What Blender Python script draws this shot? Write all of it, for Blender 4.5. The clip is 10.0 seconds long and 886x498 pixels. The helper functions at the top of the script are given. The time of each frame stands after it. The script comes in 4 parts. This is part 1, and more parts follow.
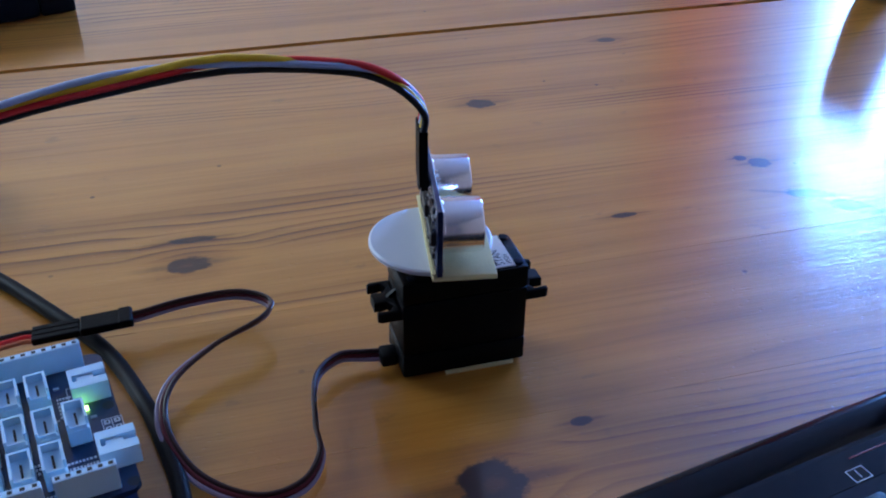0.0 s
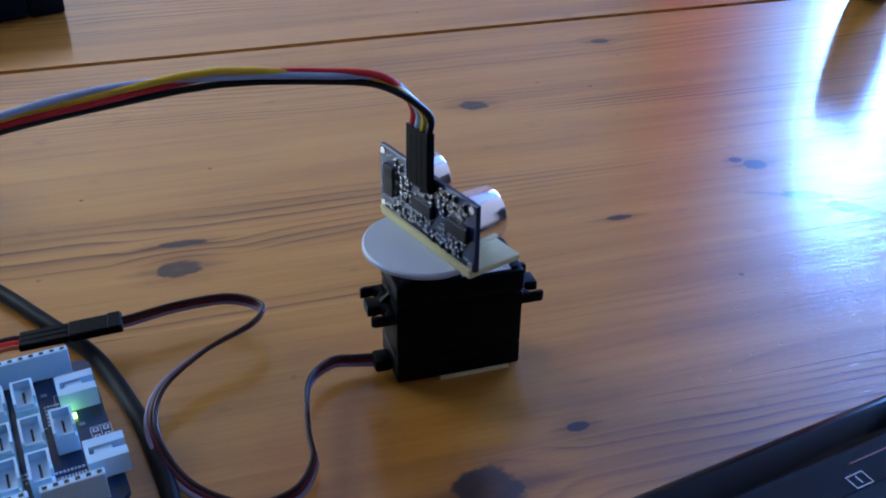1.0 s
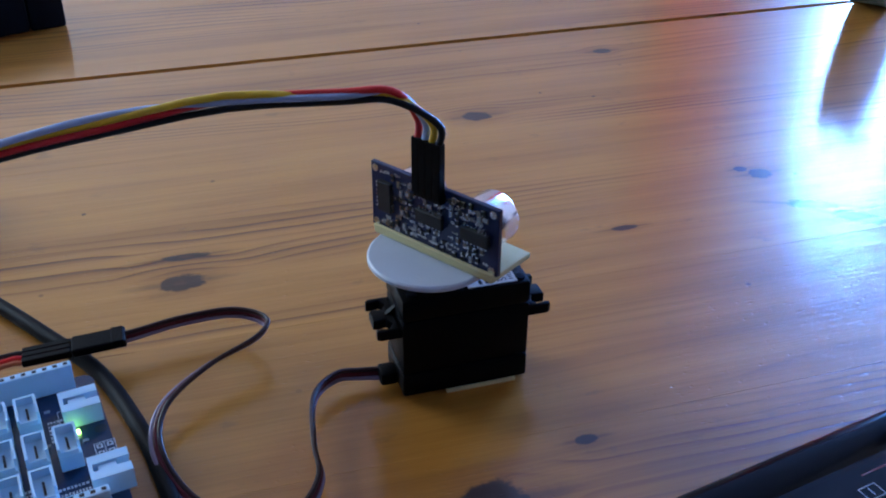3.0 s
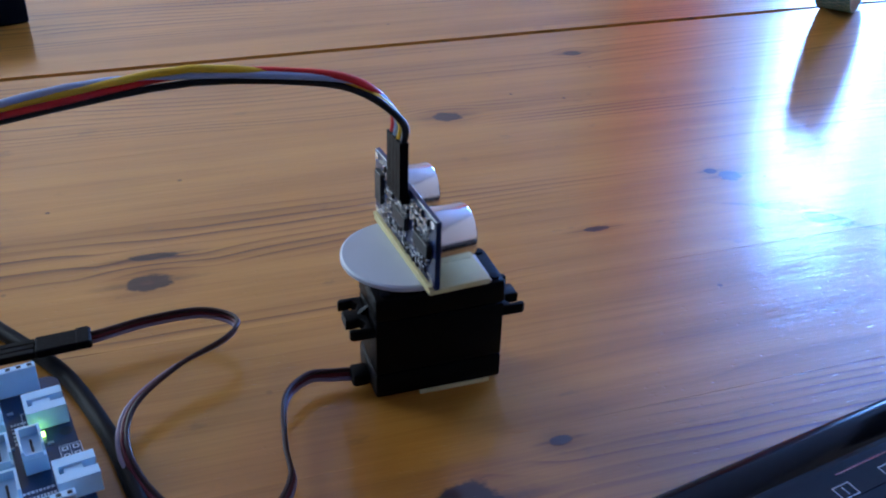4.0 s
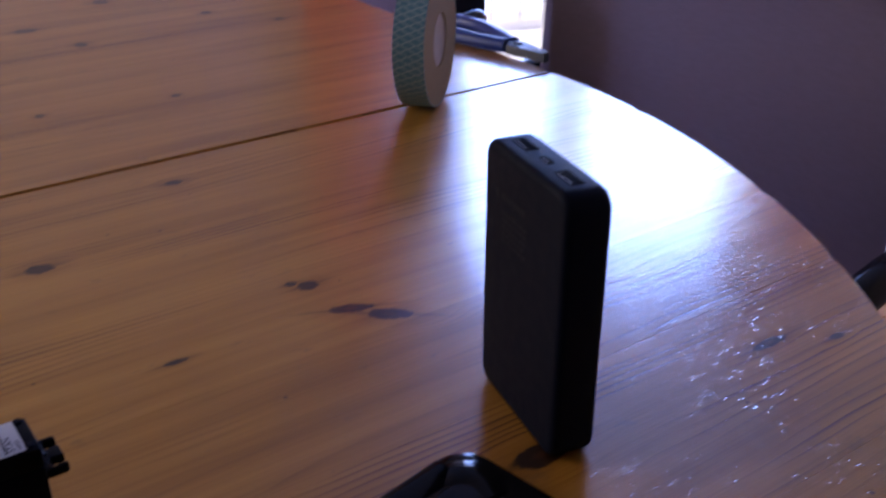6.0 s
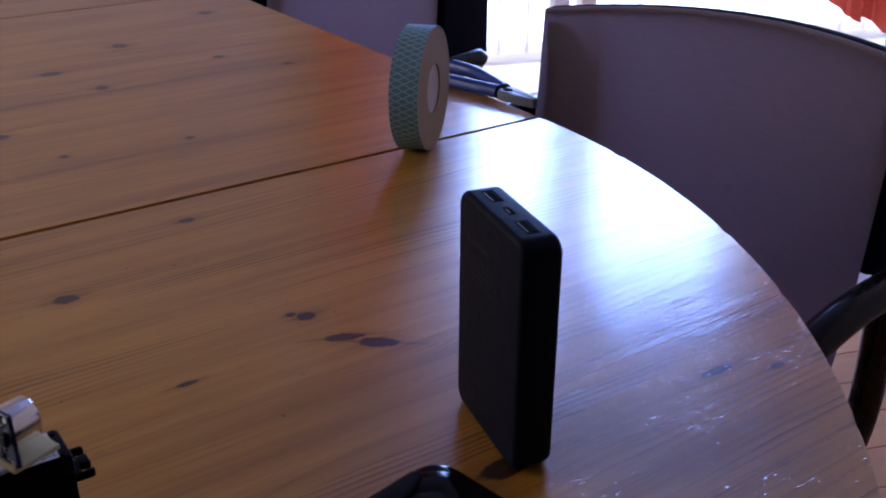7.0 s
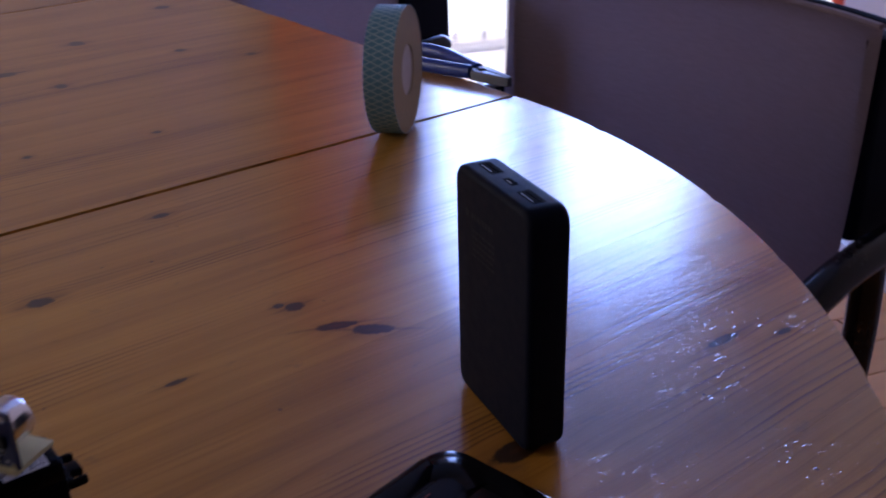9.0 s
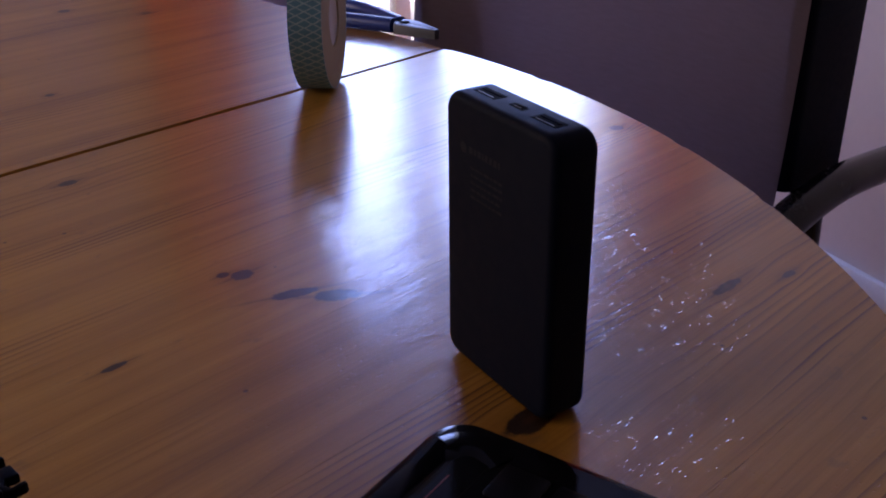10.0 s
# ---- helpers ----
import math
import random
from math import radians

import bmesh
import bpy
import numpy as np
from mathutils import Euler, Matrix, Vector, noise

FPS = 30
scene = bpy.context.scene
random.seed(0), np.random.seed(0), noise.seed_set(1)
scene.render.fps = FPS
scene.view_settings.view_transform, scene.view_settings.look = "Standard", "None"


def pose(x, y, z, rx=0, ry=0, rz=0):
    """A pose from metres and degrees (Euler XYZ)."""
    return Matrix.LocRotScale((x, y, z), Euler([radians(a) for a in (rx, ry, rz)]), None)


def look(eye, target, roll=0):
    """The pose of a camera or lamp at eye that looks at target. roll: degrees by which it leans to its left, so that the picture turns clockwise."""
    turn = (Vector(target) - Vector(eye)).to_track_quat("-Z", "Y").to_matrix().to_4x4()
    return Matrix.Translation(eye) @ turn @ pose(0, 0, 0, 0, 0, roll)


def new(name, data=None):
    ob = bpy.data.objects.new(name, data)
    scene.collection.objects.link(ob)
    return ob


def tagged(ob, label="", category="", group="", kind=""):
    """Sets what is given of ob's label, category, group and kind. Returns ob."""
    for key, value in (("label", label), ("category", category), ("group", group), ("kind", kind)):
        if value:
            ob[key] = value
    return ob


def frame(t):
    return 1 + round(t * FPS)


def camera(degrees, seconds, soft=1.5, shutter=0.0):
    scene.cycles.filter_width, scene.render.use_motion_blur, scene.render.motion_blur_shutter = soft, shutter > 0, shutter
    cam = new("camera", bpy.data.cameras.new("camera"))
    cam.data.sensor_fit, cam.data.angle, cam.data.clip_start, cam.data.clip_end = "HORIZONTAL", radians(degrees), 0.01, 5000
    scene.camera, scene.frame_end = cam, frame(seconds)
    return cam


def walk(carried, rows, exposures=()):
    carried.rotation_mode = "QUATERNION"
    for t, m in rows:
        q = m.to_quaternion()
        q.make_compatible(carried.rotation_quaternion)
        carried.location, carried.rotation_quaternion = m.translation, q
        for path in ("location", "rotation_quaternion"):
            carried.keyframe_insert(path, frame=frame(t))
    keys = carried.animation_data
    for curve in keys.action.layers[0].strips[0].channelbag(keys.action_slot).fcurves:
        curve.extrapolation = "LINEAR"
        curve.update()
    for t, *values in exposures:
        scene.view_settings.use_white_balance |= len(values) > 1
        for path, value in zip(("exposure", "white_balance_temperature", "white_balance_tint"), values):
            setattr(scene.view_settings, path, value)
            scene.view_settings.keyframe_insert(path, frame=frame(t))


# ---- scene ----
cam = camera(47.63, 10.0, soft=2.0, shutter=0.5)
PATH = [
    (0, (0.01381, -0.02596, 0.20552), (-0.03041, 0.81535, -0.33321), 0.655),
    (0.5, (0.01368, -0.02312, 0.20452), (-0.03004, 0.81955, -0.33212), 0.401),
    (1, (0.01278, -0.02220, 0.20351), (-0.02315, 0.82075, -0.33328), 0.836),
    (1.5, (0.01255, -0.02229, 0.20223), (-0.02744, 0.81968, -0.33582), 0.507),
    (2, (0.01266, -0.02145, 0.20443), (-0.02892, 0.82610, -0.32465), 0.090),
    (2.5, (0.01193, -0.01988, 0.20229), (-0.02509, 0.82739, -0.32759), 0.391),
    (2.7, (0.01153, -0.02085, 0.20385), (-0.02723, 0.82647, -0.32582), 0.403),
    (3.8, (0.01036, -0.01714, 0.19743), (-0.00241, 0.83543, -0.32502), 1.342),
    (4, (0.00837, -0.01841, 0.19966), (0.00663, 0.83362, -0.32384), 1.838),
    (4.5, (0.01205, -0.01936, 0.19561), (0.05128, 0.83196, -0.32755), 1.738),
    (5, (0.03265, -0.02459, 0.20408), (0.16483, 0.82139, -0.31249), 2.185),
    (5.5, (0.05627, -0.03854, 0.22340), (0.26088, 0.81133, -0.26226), 1.696),
    (6, (0.07744, -0.04627, 0.23571), (0.32509, 0.80846, -0.22046), 0.140),
    (6.2, (0.07804, -0.05282, 0.24028), (0.34355, 0.80687, -0.19612), 0.338),
    (7.3, (0.07626, -0.10904, 0.27117), (0.31018, 0.76166, -0.16146), 0.152),
    (7.5, (0.07387, -0.11619, 0.27374), (0.30937, 0.75147, -0.16409), -0.087),
    (8, (0.06882, -0.12477, 0.27761), (0.30314, 0.74292, -0.16079), -0.214),
    (8.5, (0.06994, -0.12413, 0.27298), (0.30762, 0.74045, -0.16975), 0.241),
    (9, (0.06750, -0.07728, 0.25059), (0.34241, 0.77858, -0.18751), -1.588),
    (9.5, (0.04319, -0.02383, 0.21701), (0.43144, 0.78256, -0.22907), -1.301),
    (10, (0.04414, -0.01917, 0.21297), (0.42625, 0.78573, -0.24105), -0.700),
]
EXPOSURES = [(0, 1.36, 4620, 1), (2.7, 1.36, 4580, 1), (4.0, 1.38, 4680, 2), (4.5, 1.18, 5250, 11), (5.0, 0.91, 5750, 25), (5.6, 0.73, 6150, 31), (6.0, 0.39, 5950, 25), (7.5, 0.25, 5750, 22),
             (9.0, 0.06, 5900, 26), (10, -0.07, 6500, 31)]

walk(cam, [(t, look(eye, target, roll)) for t, eye, target, roll in PATH], EXPOSURES)

# ---- world and light ----
world = bpy.data.worlds.new("sky")
scene.world = world
world.use_nodes = True
wn = world.node_tree
sky = wn.nodes.new("ShaderNodeTexSky")
sky.sky_type = "NISHITA"
sky.sun_disc = False
sky.sun_elevation, sky.sun_rotation = radians(51), radians(79)
wn.links.new(sky.outputs["Color"], wn.nodes["Background"].inputs["Color"])
wn.nodes["Background"].inputs["Strength"].default_value = 0.10


def lamp(name, size_x, size_y, power, colour, m):
    data = bpy.data.lights.new(name, "AREA")
    data.shape, data.size, data.size_y, data.energy, data.color = "RECTANGLE", size_x, size_y, power, colour
    ob = new(name, data)
    ob.matrix_world = m
    return ob


SKY_BLUE = (0.22, 0.41, 1.0)
# daylight through the two leaves of the balcony door
lamp("door_daylight", 0.24, 2.08, 15, SKY_BLUE, pose(1.08, 2.71, 0.36, -90, 0, 0))
lamp("door_daylight", 0.45, 2.08, 32, SKY_BLUE, pose(1.60, 2.71, 0.36, -90, 0, 0))
# warm fill lamp added at the side, with no source in view
lamp("side_fill", 1.20, 1.55, 17, (1.0, 0.90, 0.78), pose(-1.96, 1.42, 0.85, 0, -90, 0))
sun_data = bpy.data.lights.new("sun", "SUN")
sun_data.energy, sun_data.angle, sun_data.color = 5.0, radians(0.5), (1.0, 0.95, 0.88)
sun = new("sun", sun_data)
sun.matrix_world = look((0.8, 0.15, 1.0), (0, 0, 0))


# ---- materials ----
def nodes_of(name):
    m = bpy.data.materials.new(name)
    m.use_nodes = True
    return m, m.node_tree.nodes, m.node_tree.links, m.node_tree.nodes["Principled BSDF"]


def shade(name, colour, rough=0.5, metal=0.0, spec=0.5, vary=0.12, scale=60.0, bump=0.15, depth=0.0004, coat=0.0, emit=0.0, random_shade=0.0,
          stretch=(1, 1, 1), transmission=0.0):
    """A surface with grain at two scales, uneven gloss and fine relief."""
    m, n, k, b = nodes_of(name)
    tc = n.new("ShaderNodeTexCoord")
    mp = n.new("ShaderNodeMapping")
    mp.inputs["Scale"].default_value = stretch
    k.new(tc.outputs["Object"], mp.inputs["Vector"])
    big, fine = n.new("ShaderNodeTexNoise"), n.new("ShaderNodeTexNoise")
    big.inputs["Scale"].default_value, fine.inputs["Scale"].default_value = scale, scale * 14
    big.inputs["Detail"].default_value, fine.inputs["Detail"].default_value = 4, 2
    for x in (big, fine):
        k.new(mp.outputs["Vector"], x.inputs["Vector"])
    add = n.new("ShaderNodeMath")
    add.operation = "MULTIPLY_ADD"
    k.new(fine.outputs["Fac"], add.inputs[0])
    add.inputs[1].default_value = 0.4
    k.new(big.outputs["Fac"], add.inputs[2])
    src = add.outputs[0]
    if random_shade:
        info = n.new("ShaderNodeObjectInfo")
        extra = n.new("ShaderNodeMath")
        extra.operation = "MULTIPLY_ADD"
        k.new(info.outputs["Random"], extra.inputs[0])
        extra.inputs[1].default_value = random_shade
        k.new(src, extra.inputs[2])
        src = extra.outputs[0]
    ramp = n.new("ShaderNodeMapRange")
    ramp.inputs["From Min"].default_value, ramp.inputs["From Max"].default_value = 0.35, 1.05
    ramp.inputs["To Min"].default_value, ramp.inputs["To Max"].default_value = 1 - vary, 1 + vary
    k.new(src, ramp.inputs["Value"])
    mul = n.new("ShaderNodeVectorMath")
    mul.operation = "SCALE"
    mul.inputs[0].default_value = colour
    k.new(ramp.outputs["Result"], mul.inputs["Scale"])
    k.new(mul.outputs["Vector"], b.inputs["Base Color"])
    rr = n.new("ShaderNodeMapRange")
    rr.inputs["From Min"].default_value, rr.inputs["From Max"].default_value = 0.3, 1.0
    rr.inputs["To Min"].default_value, rr.inputs["To Max"].default_value = max(rough - 0.07, 0.03), min(rough + 0.07, 1)
    k.new(src, rr.inputs["Value"])
    k.new(rr.outputs["Result"], b.inputs["Roughness"])
    b.inputs["Metallic"].default_value = metal
    b.inputs["Specular IOR Level"].default_value = spec
    b.inputs["Coat Weight"].default_value = coat
    b.inputs["Coat Roughness"].default_value = 0.08
    b.inputs["Transmission Weight"].default_value = transmission
    if bump:
        bp = n.new("ShaderNodeBump")
        bp.inputs["Strength"].default_value, bp.inputs["Distance"].default_value = bump, depth
        k.new(fine.outputs["Fac"], bp.inputs["Height"])
        k.new(bp.outputs["Normal"], b.inputs["Normal"])
    if emit:
        b.inputs["Emission Color"].default_value = (*colour, 1)
        b.inputs["Emission Strength"].default_value = emit
    return m


# knots in the table top, in its own frame: place along and across the boards, half length, half width, turn in degrees
KNOTS = [
    (0.0018, 0.2934, 0.0085, 0.0060, 0), (0.0045, 0.3108, 0.0095, 0.0025, 0), (0.1500, 0.4017, 0.0075, 0.0055, 0),
    (0.2456, 0.4659, 0.0055, 0.0040, 0), (0.1732, 0.2843, 0.0060, 0.0018, 0), (0.2440, 0.3165, 0.0030, 0.0026, 0),
    (0.2506, 0.3106, 0.0060, 0.0045, 0), (0.2560, 0.2800, 0.0120, 0.0040, -22), (0.2680, 0.2655, 0.0120, 0.0052, -38),
    (0.0753, 0.1590, 0.0105, 0.0105, 0), (0.2700, 0.8649, 0.0100, 0.0080, 0), (0.2960, 0.7927, 0.0060, 0.0075, 0),
    (0.3604, 0.9341, 0.0085, 0.0110, 0), (0.4966, 1.0329, 0.0080, 0.0090, 0), (0.4286, 0.8355, 0.0055, 0.0055, 0),
    (0.4747, 0.7743, 0.0050, 0.0040, 0), (0.1844, 0.7014, 0.0090, 0.0070, 0), (0.2152, 0.6294, 0.0035, 0.0032, 0),
    (0.3095, 0.6179, 0.0035, 0.0030, 0), (0.5183, 0.3015, 0.0050, 0.0040, 0), (0.4184, 0.1354, 0.0050, 0.0020, 0),
    (0.3900, 0.1490, 0.0110, 0.0030, 0), (0.1092, 0.1762, 0.0040, 0.0022, 0), (0.2584, 0.1485, 0.0130, 0.0062, 0),
]


def pine():
    """Varnished knotty pine: growth rings that part round the knots, fibres, plank by plank shade, a dented glossy coat."""
    m, n, k, b = nodes_of("varnished_pine")

    def math_node(op, a, c=None, d=None):
        x = n.new("ShaderNodeMath")
        x.operation = op
        for i, v in enumerate((a, c, d)):
            if v is None:
                continue
            if isinstance(v, (int, float)):
                x.inputs[i].default_value = v
            else:
                k.new(v, x.inputs[i])
        return x.outputs[0]

    def noise_node(vec, scale, stretch, detail=3, rough=0.5):
        mp = n.new("ShaderNodeMapping")
        mp.inputs["Scale"].default_value = stretch
        k.new(vec, mp.inputs["Vector"])
        x = n.new("ShaderNodeTexNoise")
        x.inputs["Scale"].default_value, x.inputs["Detail"].default_value, x.inputs["Roughness"].default_value = scale, detail, rough
        k.new(mp.outputs["Vector"], x.inputs["Vector"])
        return x.outputs["Fac"]

    def span(v, a, c, lo=0.0, hi=1.0):
        x = n.new("ShaderNodeMapRange")
        x.interpolation_type = "SMOOTHSTEP"
        for key, val in (("From Min", a), ("From Max", c), ("To Min", lo), ("To Max", hi)):
            x.inputs[key].default_value = val
        k.new(v, x.inputs["Value"])
        return x.outputs["Result"]

    tc = n.new("ShaderNodeTexCoord").outputs["Object"]
    sep = n.new("ShaderNodeSeparateXYZ")
    k.new(tc, sep.inputs[0])
    Y = sep.outputs["Y"]
    plank = n.new("ShaderNodeObjectInfo").outputs["Random"]
    # every board has its own grain
    own = n.new("ShaderNodeCombineXYZ")
    k.new(math_node("MULTIPLY", plank, 9.0), own.inputs["X"])
    k.new(math_node("MULTIPLY", plank, 5.0), own.inputs["Y"])
    shift = n.new("ShaderNodeVectorMath")
    shift.operation = "ADD"
    k.new(tc, shift.inputs[0])
    k.new(own.outputs[0], shift.inputs[1])
    gc = shift.outputs[0]
    wob = noise_node(tc, 120, (1, 1.3, 1), 4, 0.68)
    knot, halo, warp, heart = None, None, None, None
    for u, v, a, c, turn in KNOTS:
        mp = n.new("ShaderNodeMapping")
        mp.vector_type = "TEXTURE"
        mp.inputs["Location"].default_value = (u, v, 0)
        mp.inputs["Rotation"].default_value = (0, 0, radians(turn))
        mp.inputs["Scale"].default_value = (a, c, 1e3)
        k.new(tc, mp.inputs["Vector"])
        ln = n.new("ShaderNodeVectorMath")
        ln.operation = "LENGTH"
        k.new(mp.outputs[0], ln.inputs[0])
        d = math_node("MULTIPLY_ADD", wob, 1.0, ln.outputs["Value"])
        one = span(d, 1.28, 1.56, 1, 0)
        if a > 0.0075:
            core = span(d, 0.60, 0.92, 1, 0)
            heart = core if heart is None else math_node("MAXIMUM", heart, core)
        # pointed tails along the grain
        tail_map = n.new("ShaderNodeVectorMath")
        tail_map.operation = "MULTIPLY"
        tail_map.inputs[1].default_value = (0.30, 2.2, 1)
        k.new(mp.outputs[0], tail_map.inputs[0])
        tl = n.new("ShaderNodeVectorMath")
        tl.operation = "LENGTH"
        k.new(tail_map.outputs[0], tl.inputs[0])
        tail = span(math_node("MULTIPLY_ADD", wob, 0.5, tl.outputs["Value"]), 0.45, 1.25, 0.50, 0)
        one = math_node("MAXIMUM", one, tail)
        wide = span(d, 1.3, 3.2, 1, 0)
        off = math_node("SUBTRACT", Y, v)
        pull = math_node("MULTIPLY", off, span(ln.outputs["Value"], 0.4, 3.6, 0.65, 0))
        knot = one if knot is None else math_node("MAXIMUM", knot, one)
        halo = wide if halo is None else math_node("MAXIMUM", halo, wide)
        warp = pull if warp is None else math_node("ADD", warp, pull)
    slow = noise_node(gc, 1.0, (1.6, 6, 1), 2)
    mid = noise_node(gc, 1.0, (9, 24, 1), 2)
    yy = math_node("SUBTRACT", Y, warp)
    yy = math_node("MULTIPLY_ADD", slow, 0.070, yy)
    yy = math_node("MULTIPLY_ADD", mid, 0.009, yy)
    yy = math_node("MULTIPLY_ADD", plank, 0.7, yy)
    # late wood: a sharp dark edge that fades to one side, in bundles
    bundle = span(noise_node(gc, 1.0, (1.5, 14, 1), 2), 0.455, 0.59, 0.0, 1.0)
    saw = math_node("FRACT", math_node("MULTIPLY", yy, 1 / 0.0046))
    ring = math_node("MULTIPLY", math_node("POWER", saw, 3.2), span(saw, 0.90, 1.0, 1, 0))
    ring = math_node("MULTIPLY", ring, span(noise_node(gc, 1.0, (3.5, 62, 1), 3), 0.40, 0.57, 0.02, 1.0))
    ring = math_node("MULTIPLY", ring, math_node("MULTIPLY_ADD", bundle, 0.96, 0.04))
    fine_saw = math_node("FRACT", math_node("MULTIPLY", yy, 1 / 0.0021))
    fine_ring = math_node("MULTIPLY", math_node("POWER", fine_saw, 2.0), span(fine_saw, 0.85, 1.0, 1, 0))
    fine_ring = math_node("MULTIPLY", fine_ring, span(noise_node(gc, 1.0, (3, 40, 1), 2), 0.50, 0.70))
    fibre = noise_node(gc, 1.0, (24, 1000, 1), 3, 0.6)
    streak = noise_node(gc, 1.0, (2.2, 75, 1), 4, 0.6)
    blot = noise_node(gc, 1.0, (4, 22, 1), 3, 0.55)
    smudge = span(noise_node(tc, 46, (1, 1.6, 1), 4, 0.6), 0.63, 0.72)
    dark = math_node("MULTIPLY", ring, 1.08)
    dark = math_node("MULTIPLY_ADD", fine_ring, 0.06, dark)
    dark = math_node("MULTIPLY_ADD", span(fibre, 0.3, 0.75), 0.12, dark)
    dark = math_node("MULTIPLY_ADD", span(streak, 0.38, 0.70), 0.22, dark)
    dark = math_node("MULTIPLY_ADD", span(blot, 0.36, 0.70), 0.20, dark)
    dark = math_node("MULTIPLY_ADD", halo, 0.20, dark)
    dark = math_node("MULTIPLY_ADD", plank, 0.20, dark)
    ramp = n.new("ShaderNodeValToRGB")
    e = ramp.color_ramp.elements
    e[0].position, e[0].color = 0.05, (0.58, 0.285, 0.045, 1)
    e[1].position, e[1].color = 1.0, (0.120, 0.036, 0.008, 1)
    mid_e = e.new(0.45)
    mid_e.color = (0.385, 0.166, 0.018, 1)
    k.new(dark, ramp.inputs[0])

    def over(fac, below, colour):
        mix = n.new("ShaderNodeMix")
        mix.data_type = "RGBA"
        k.new(fac, mix.inputs["Factor"])
        k.new(below, mix.inputs["A"])
        mix.inputs["B"].default_value = colour
        return mix.outputs["Result"]

    colour = over(math_node("MULTIPLY", knot, 0.95), ramp.outputs["Color"], (0.014, 0.005, 0.004, 1))
    colour = over(math_node("MULTIPLY", heart, 0.22), colour, (0.16, 0.055, 0.014, 1))
    colour = over(math_node("MULTIPLY", smudge, 0.28), colour, (0.10, 0.060, 0.030, 1))
    # pin holes and specks of dirt
    specks = n.new("ShaderNodeTexVoronoi")
    specks.inputs["Scale"].default_value = 42
    k.new(tc, specks.inputs["Vector"])
    speck = math_node("MULTIPLY", span(specks.outputs["Distance"], 0.030, 0.055, 1, 0), span(noise_node(tc, 19, (1, 1, 1), 1), 0.45, 0.55))
    colour = over(math_node("MULTIPLY", speck, 0.8), colour, (0.035, 0.014, 0.008, 1))
    k.new(colour, b.inputs["Base Color"])
    b.inputs["Roughness"].default_value = 0.29
    b.inputs["Specular IOR Level"].default_value = 0.52
    b.inputs["Coat Weight"].default_value = 1.0
    b.inputs["Coat IOR"].default_value = 1.52
    smear = noise_node(tc, 1.0, (30, 45, 1), 4, 0.6)
    k.new(span(smear, 0.3, 0.8, 0.015, 0.045), b.inputs["Coat Roughness"])

    # dents, nicks and brush lines in the varnish
    def nicks(angle, along, across, cell, thin):
        mp = n.new("ShaderNodeMapping")
        mp.inputs["Rotation"].default_value = (0, 0, radians(angle))
        mp.inputs["Scale"].default_value = (along, across, 1)
        k.new(tc, mp.inputs["Vector"])
        vo = n.new("ShaderNodeTexVoronoi")
        vo.inputs["Scale"].default_value = 1.0
        k.new(mp.outputs["Vector"], vo.inputs["Vector"])
        return math_node("MULTIPLY", span(vo.outputs["Distance"], 0.02, thin, 1, 0), span(noise_node(tc, cell, (1, 1, 1), 2), 0.42, 0.60))

    height = math_node("MULTIPLY", nicks(0, 230, 280, 30, 0.17), -0.26)
    height = math_node("MULTIPLY_ADD", nicks(35, 120, 420, 24, 0.15), -0.28, height)
    height = math_node("MULTIPLY_ADD", nicks(-28, 90, 420, 16, 0.12), -0.26, height)
    height = math_node("MULTIPLY_ADD", nicks(4, 70, 520, 24, 0.18), -0.22, height)
    height = math_node("MULTIPLY_ADD", fibre, 0.16, height)
    height = math_node("MULTIPLY_ADD", noise_node(tc, 1.0, (120, 420, 1), 3, 0.6), 0.20, height)
    height = math_node("MULTIPLY_ADD", ring, -0.14, height)
    height = math_node("MULTIPLY_ADD", noise_node(gc, 1.0, (14, 60, 1), 2), 0.55, height)
    bp = n.new("ShaderNodeBump")
    bp.inputs["Strength"].default_value, bp.inputs["Distance"].default_value = 0.7, 0.0005
    k.new(height, bp.inputs["Height"])
    k.new(bp.outputs["Normal"], b.inputs["Normal"])
    k.new(bp.outputs["Normal"], b.inputs["Coat Normal"])
    return m


PINE = pine()
BLACK_PLASTIC = shade("black_plastic", (0.0022, 0.0022, 0.0032), 0.45, spec=0.08, bump=0.25, depth=0.0002, scale=250)
BLACK_MATT = shade("black_rubberised", (0.0026, 0.0045, 0.0135), 0.6, spec=0.12, bump=0.2, depth=0.0001, scale=200)
BLACK_GLOSS = shade("black_piano_gloss", (0.004, 0.004, 0.005), 0.09, spec=0.2, bump=0.03, scale=40)
BLACK_PVC = shade("black_cable_sheath", (0.006, 0.006, 0.007), 0.5, spec=0.10, scale=120)
KEY_BLACK = shade("key_plastic", (0.004, 0.004, 0.006), 0.38, spec=0.14, scale=150)
HORN_WHITE = shade("white_nylon", (0.62, 0.67, 0.78), 0.45, vary=0.04, scale=90)
FOAM = shade("cream_foam_tape", (0.74, 0.67, 0.34), 0.75, vary=0.08, scale=150, bump=0.4)
ALUMINIUM = shade("brushed_aluminium", (0.92, 0.92, 0.93), 0.17, metal=1.0, vary=0.05, scale=120, bump=0.05)
MESH_DARK = shade("dark_mesh", (0.008, 0.008, 0.010), 0.7, spec=0.2, scale=900, bump=0.8)
PCB_BLUE = shade("blue_circuit_board", (0.004, 0.014, 0.075), 0.34, scale=160, coat=0.5)
PCB_SHIELD = shade("dark_blue_circuit_board", (0.004, 0.015, 0.055), 0.34, scale=160, coat=0.5)
SOLDER = shade("solder", (0.72, 0.73, 0.75), 0.25, metal=1.0, scale=300)
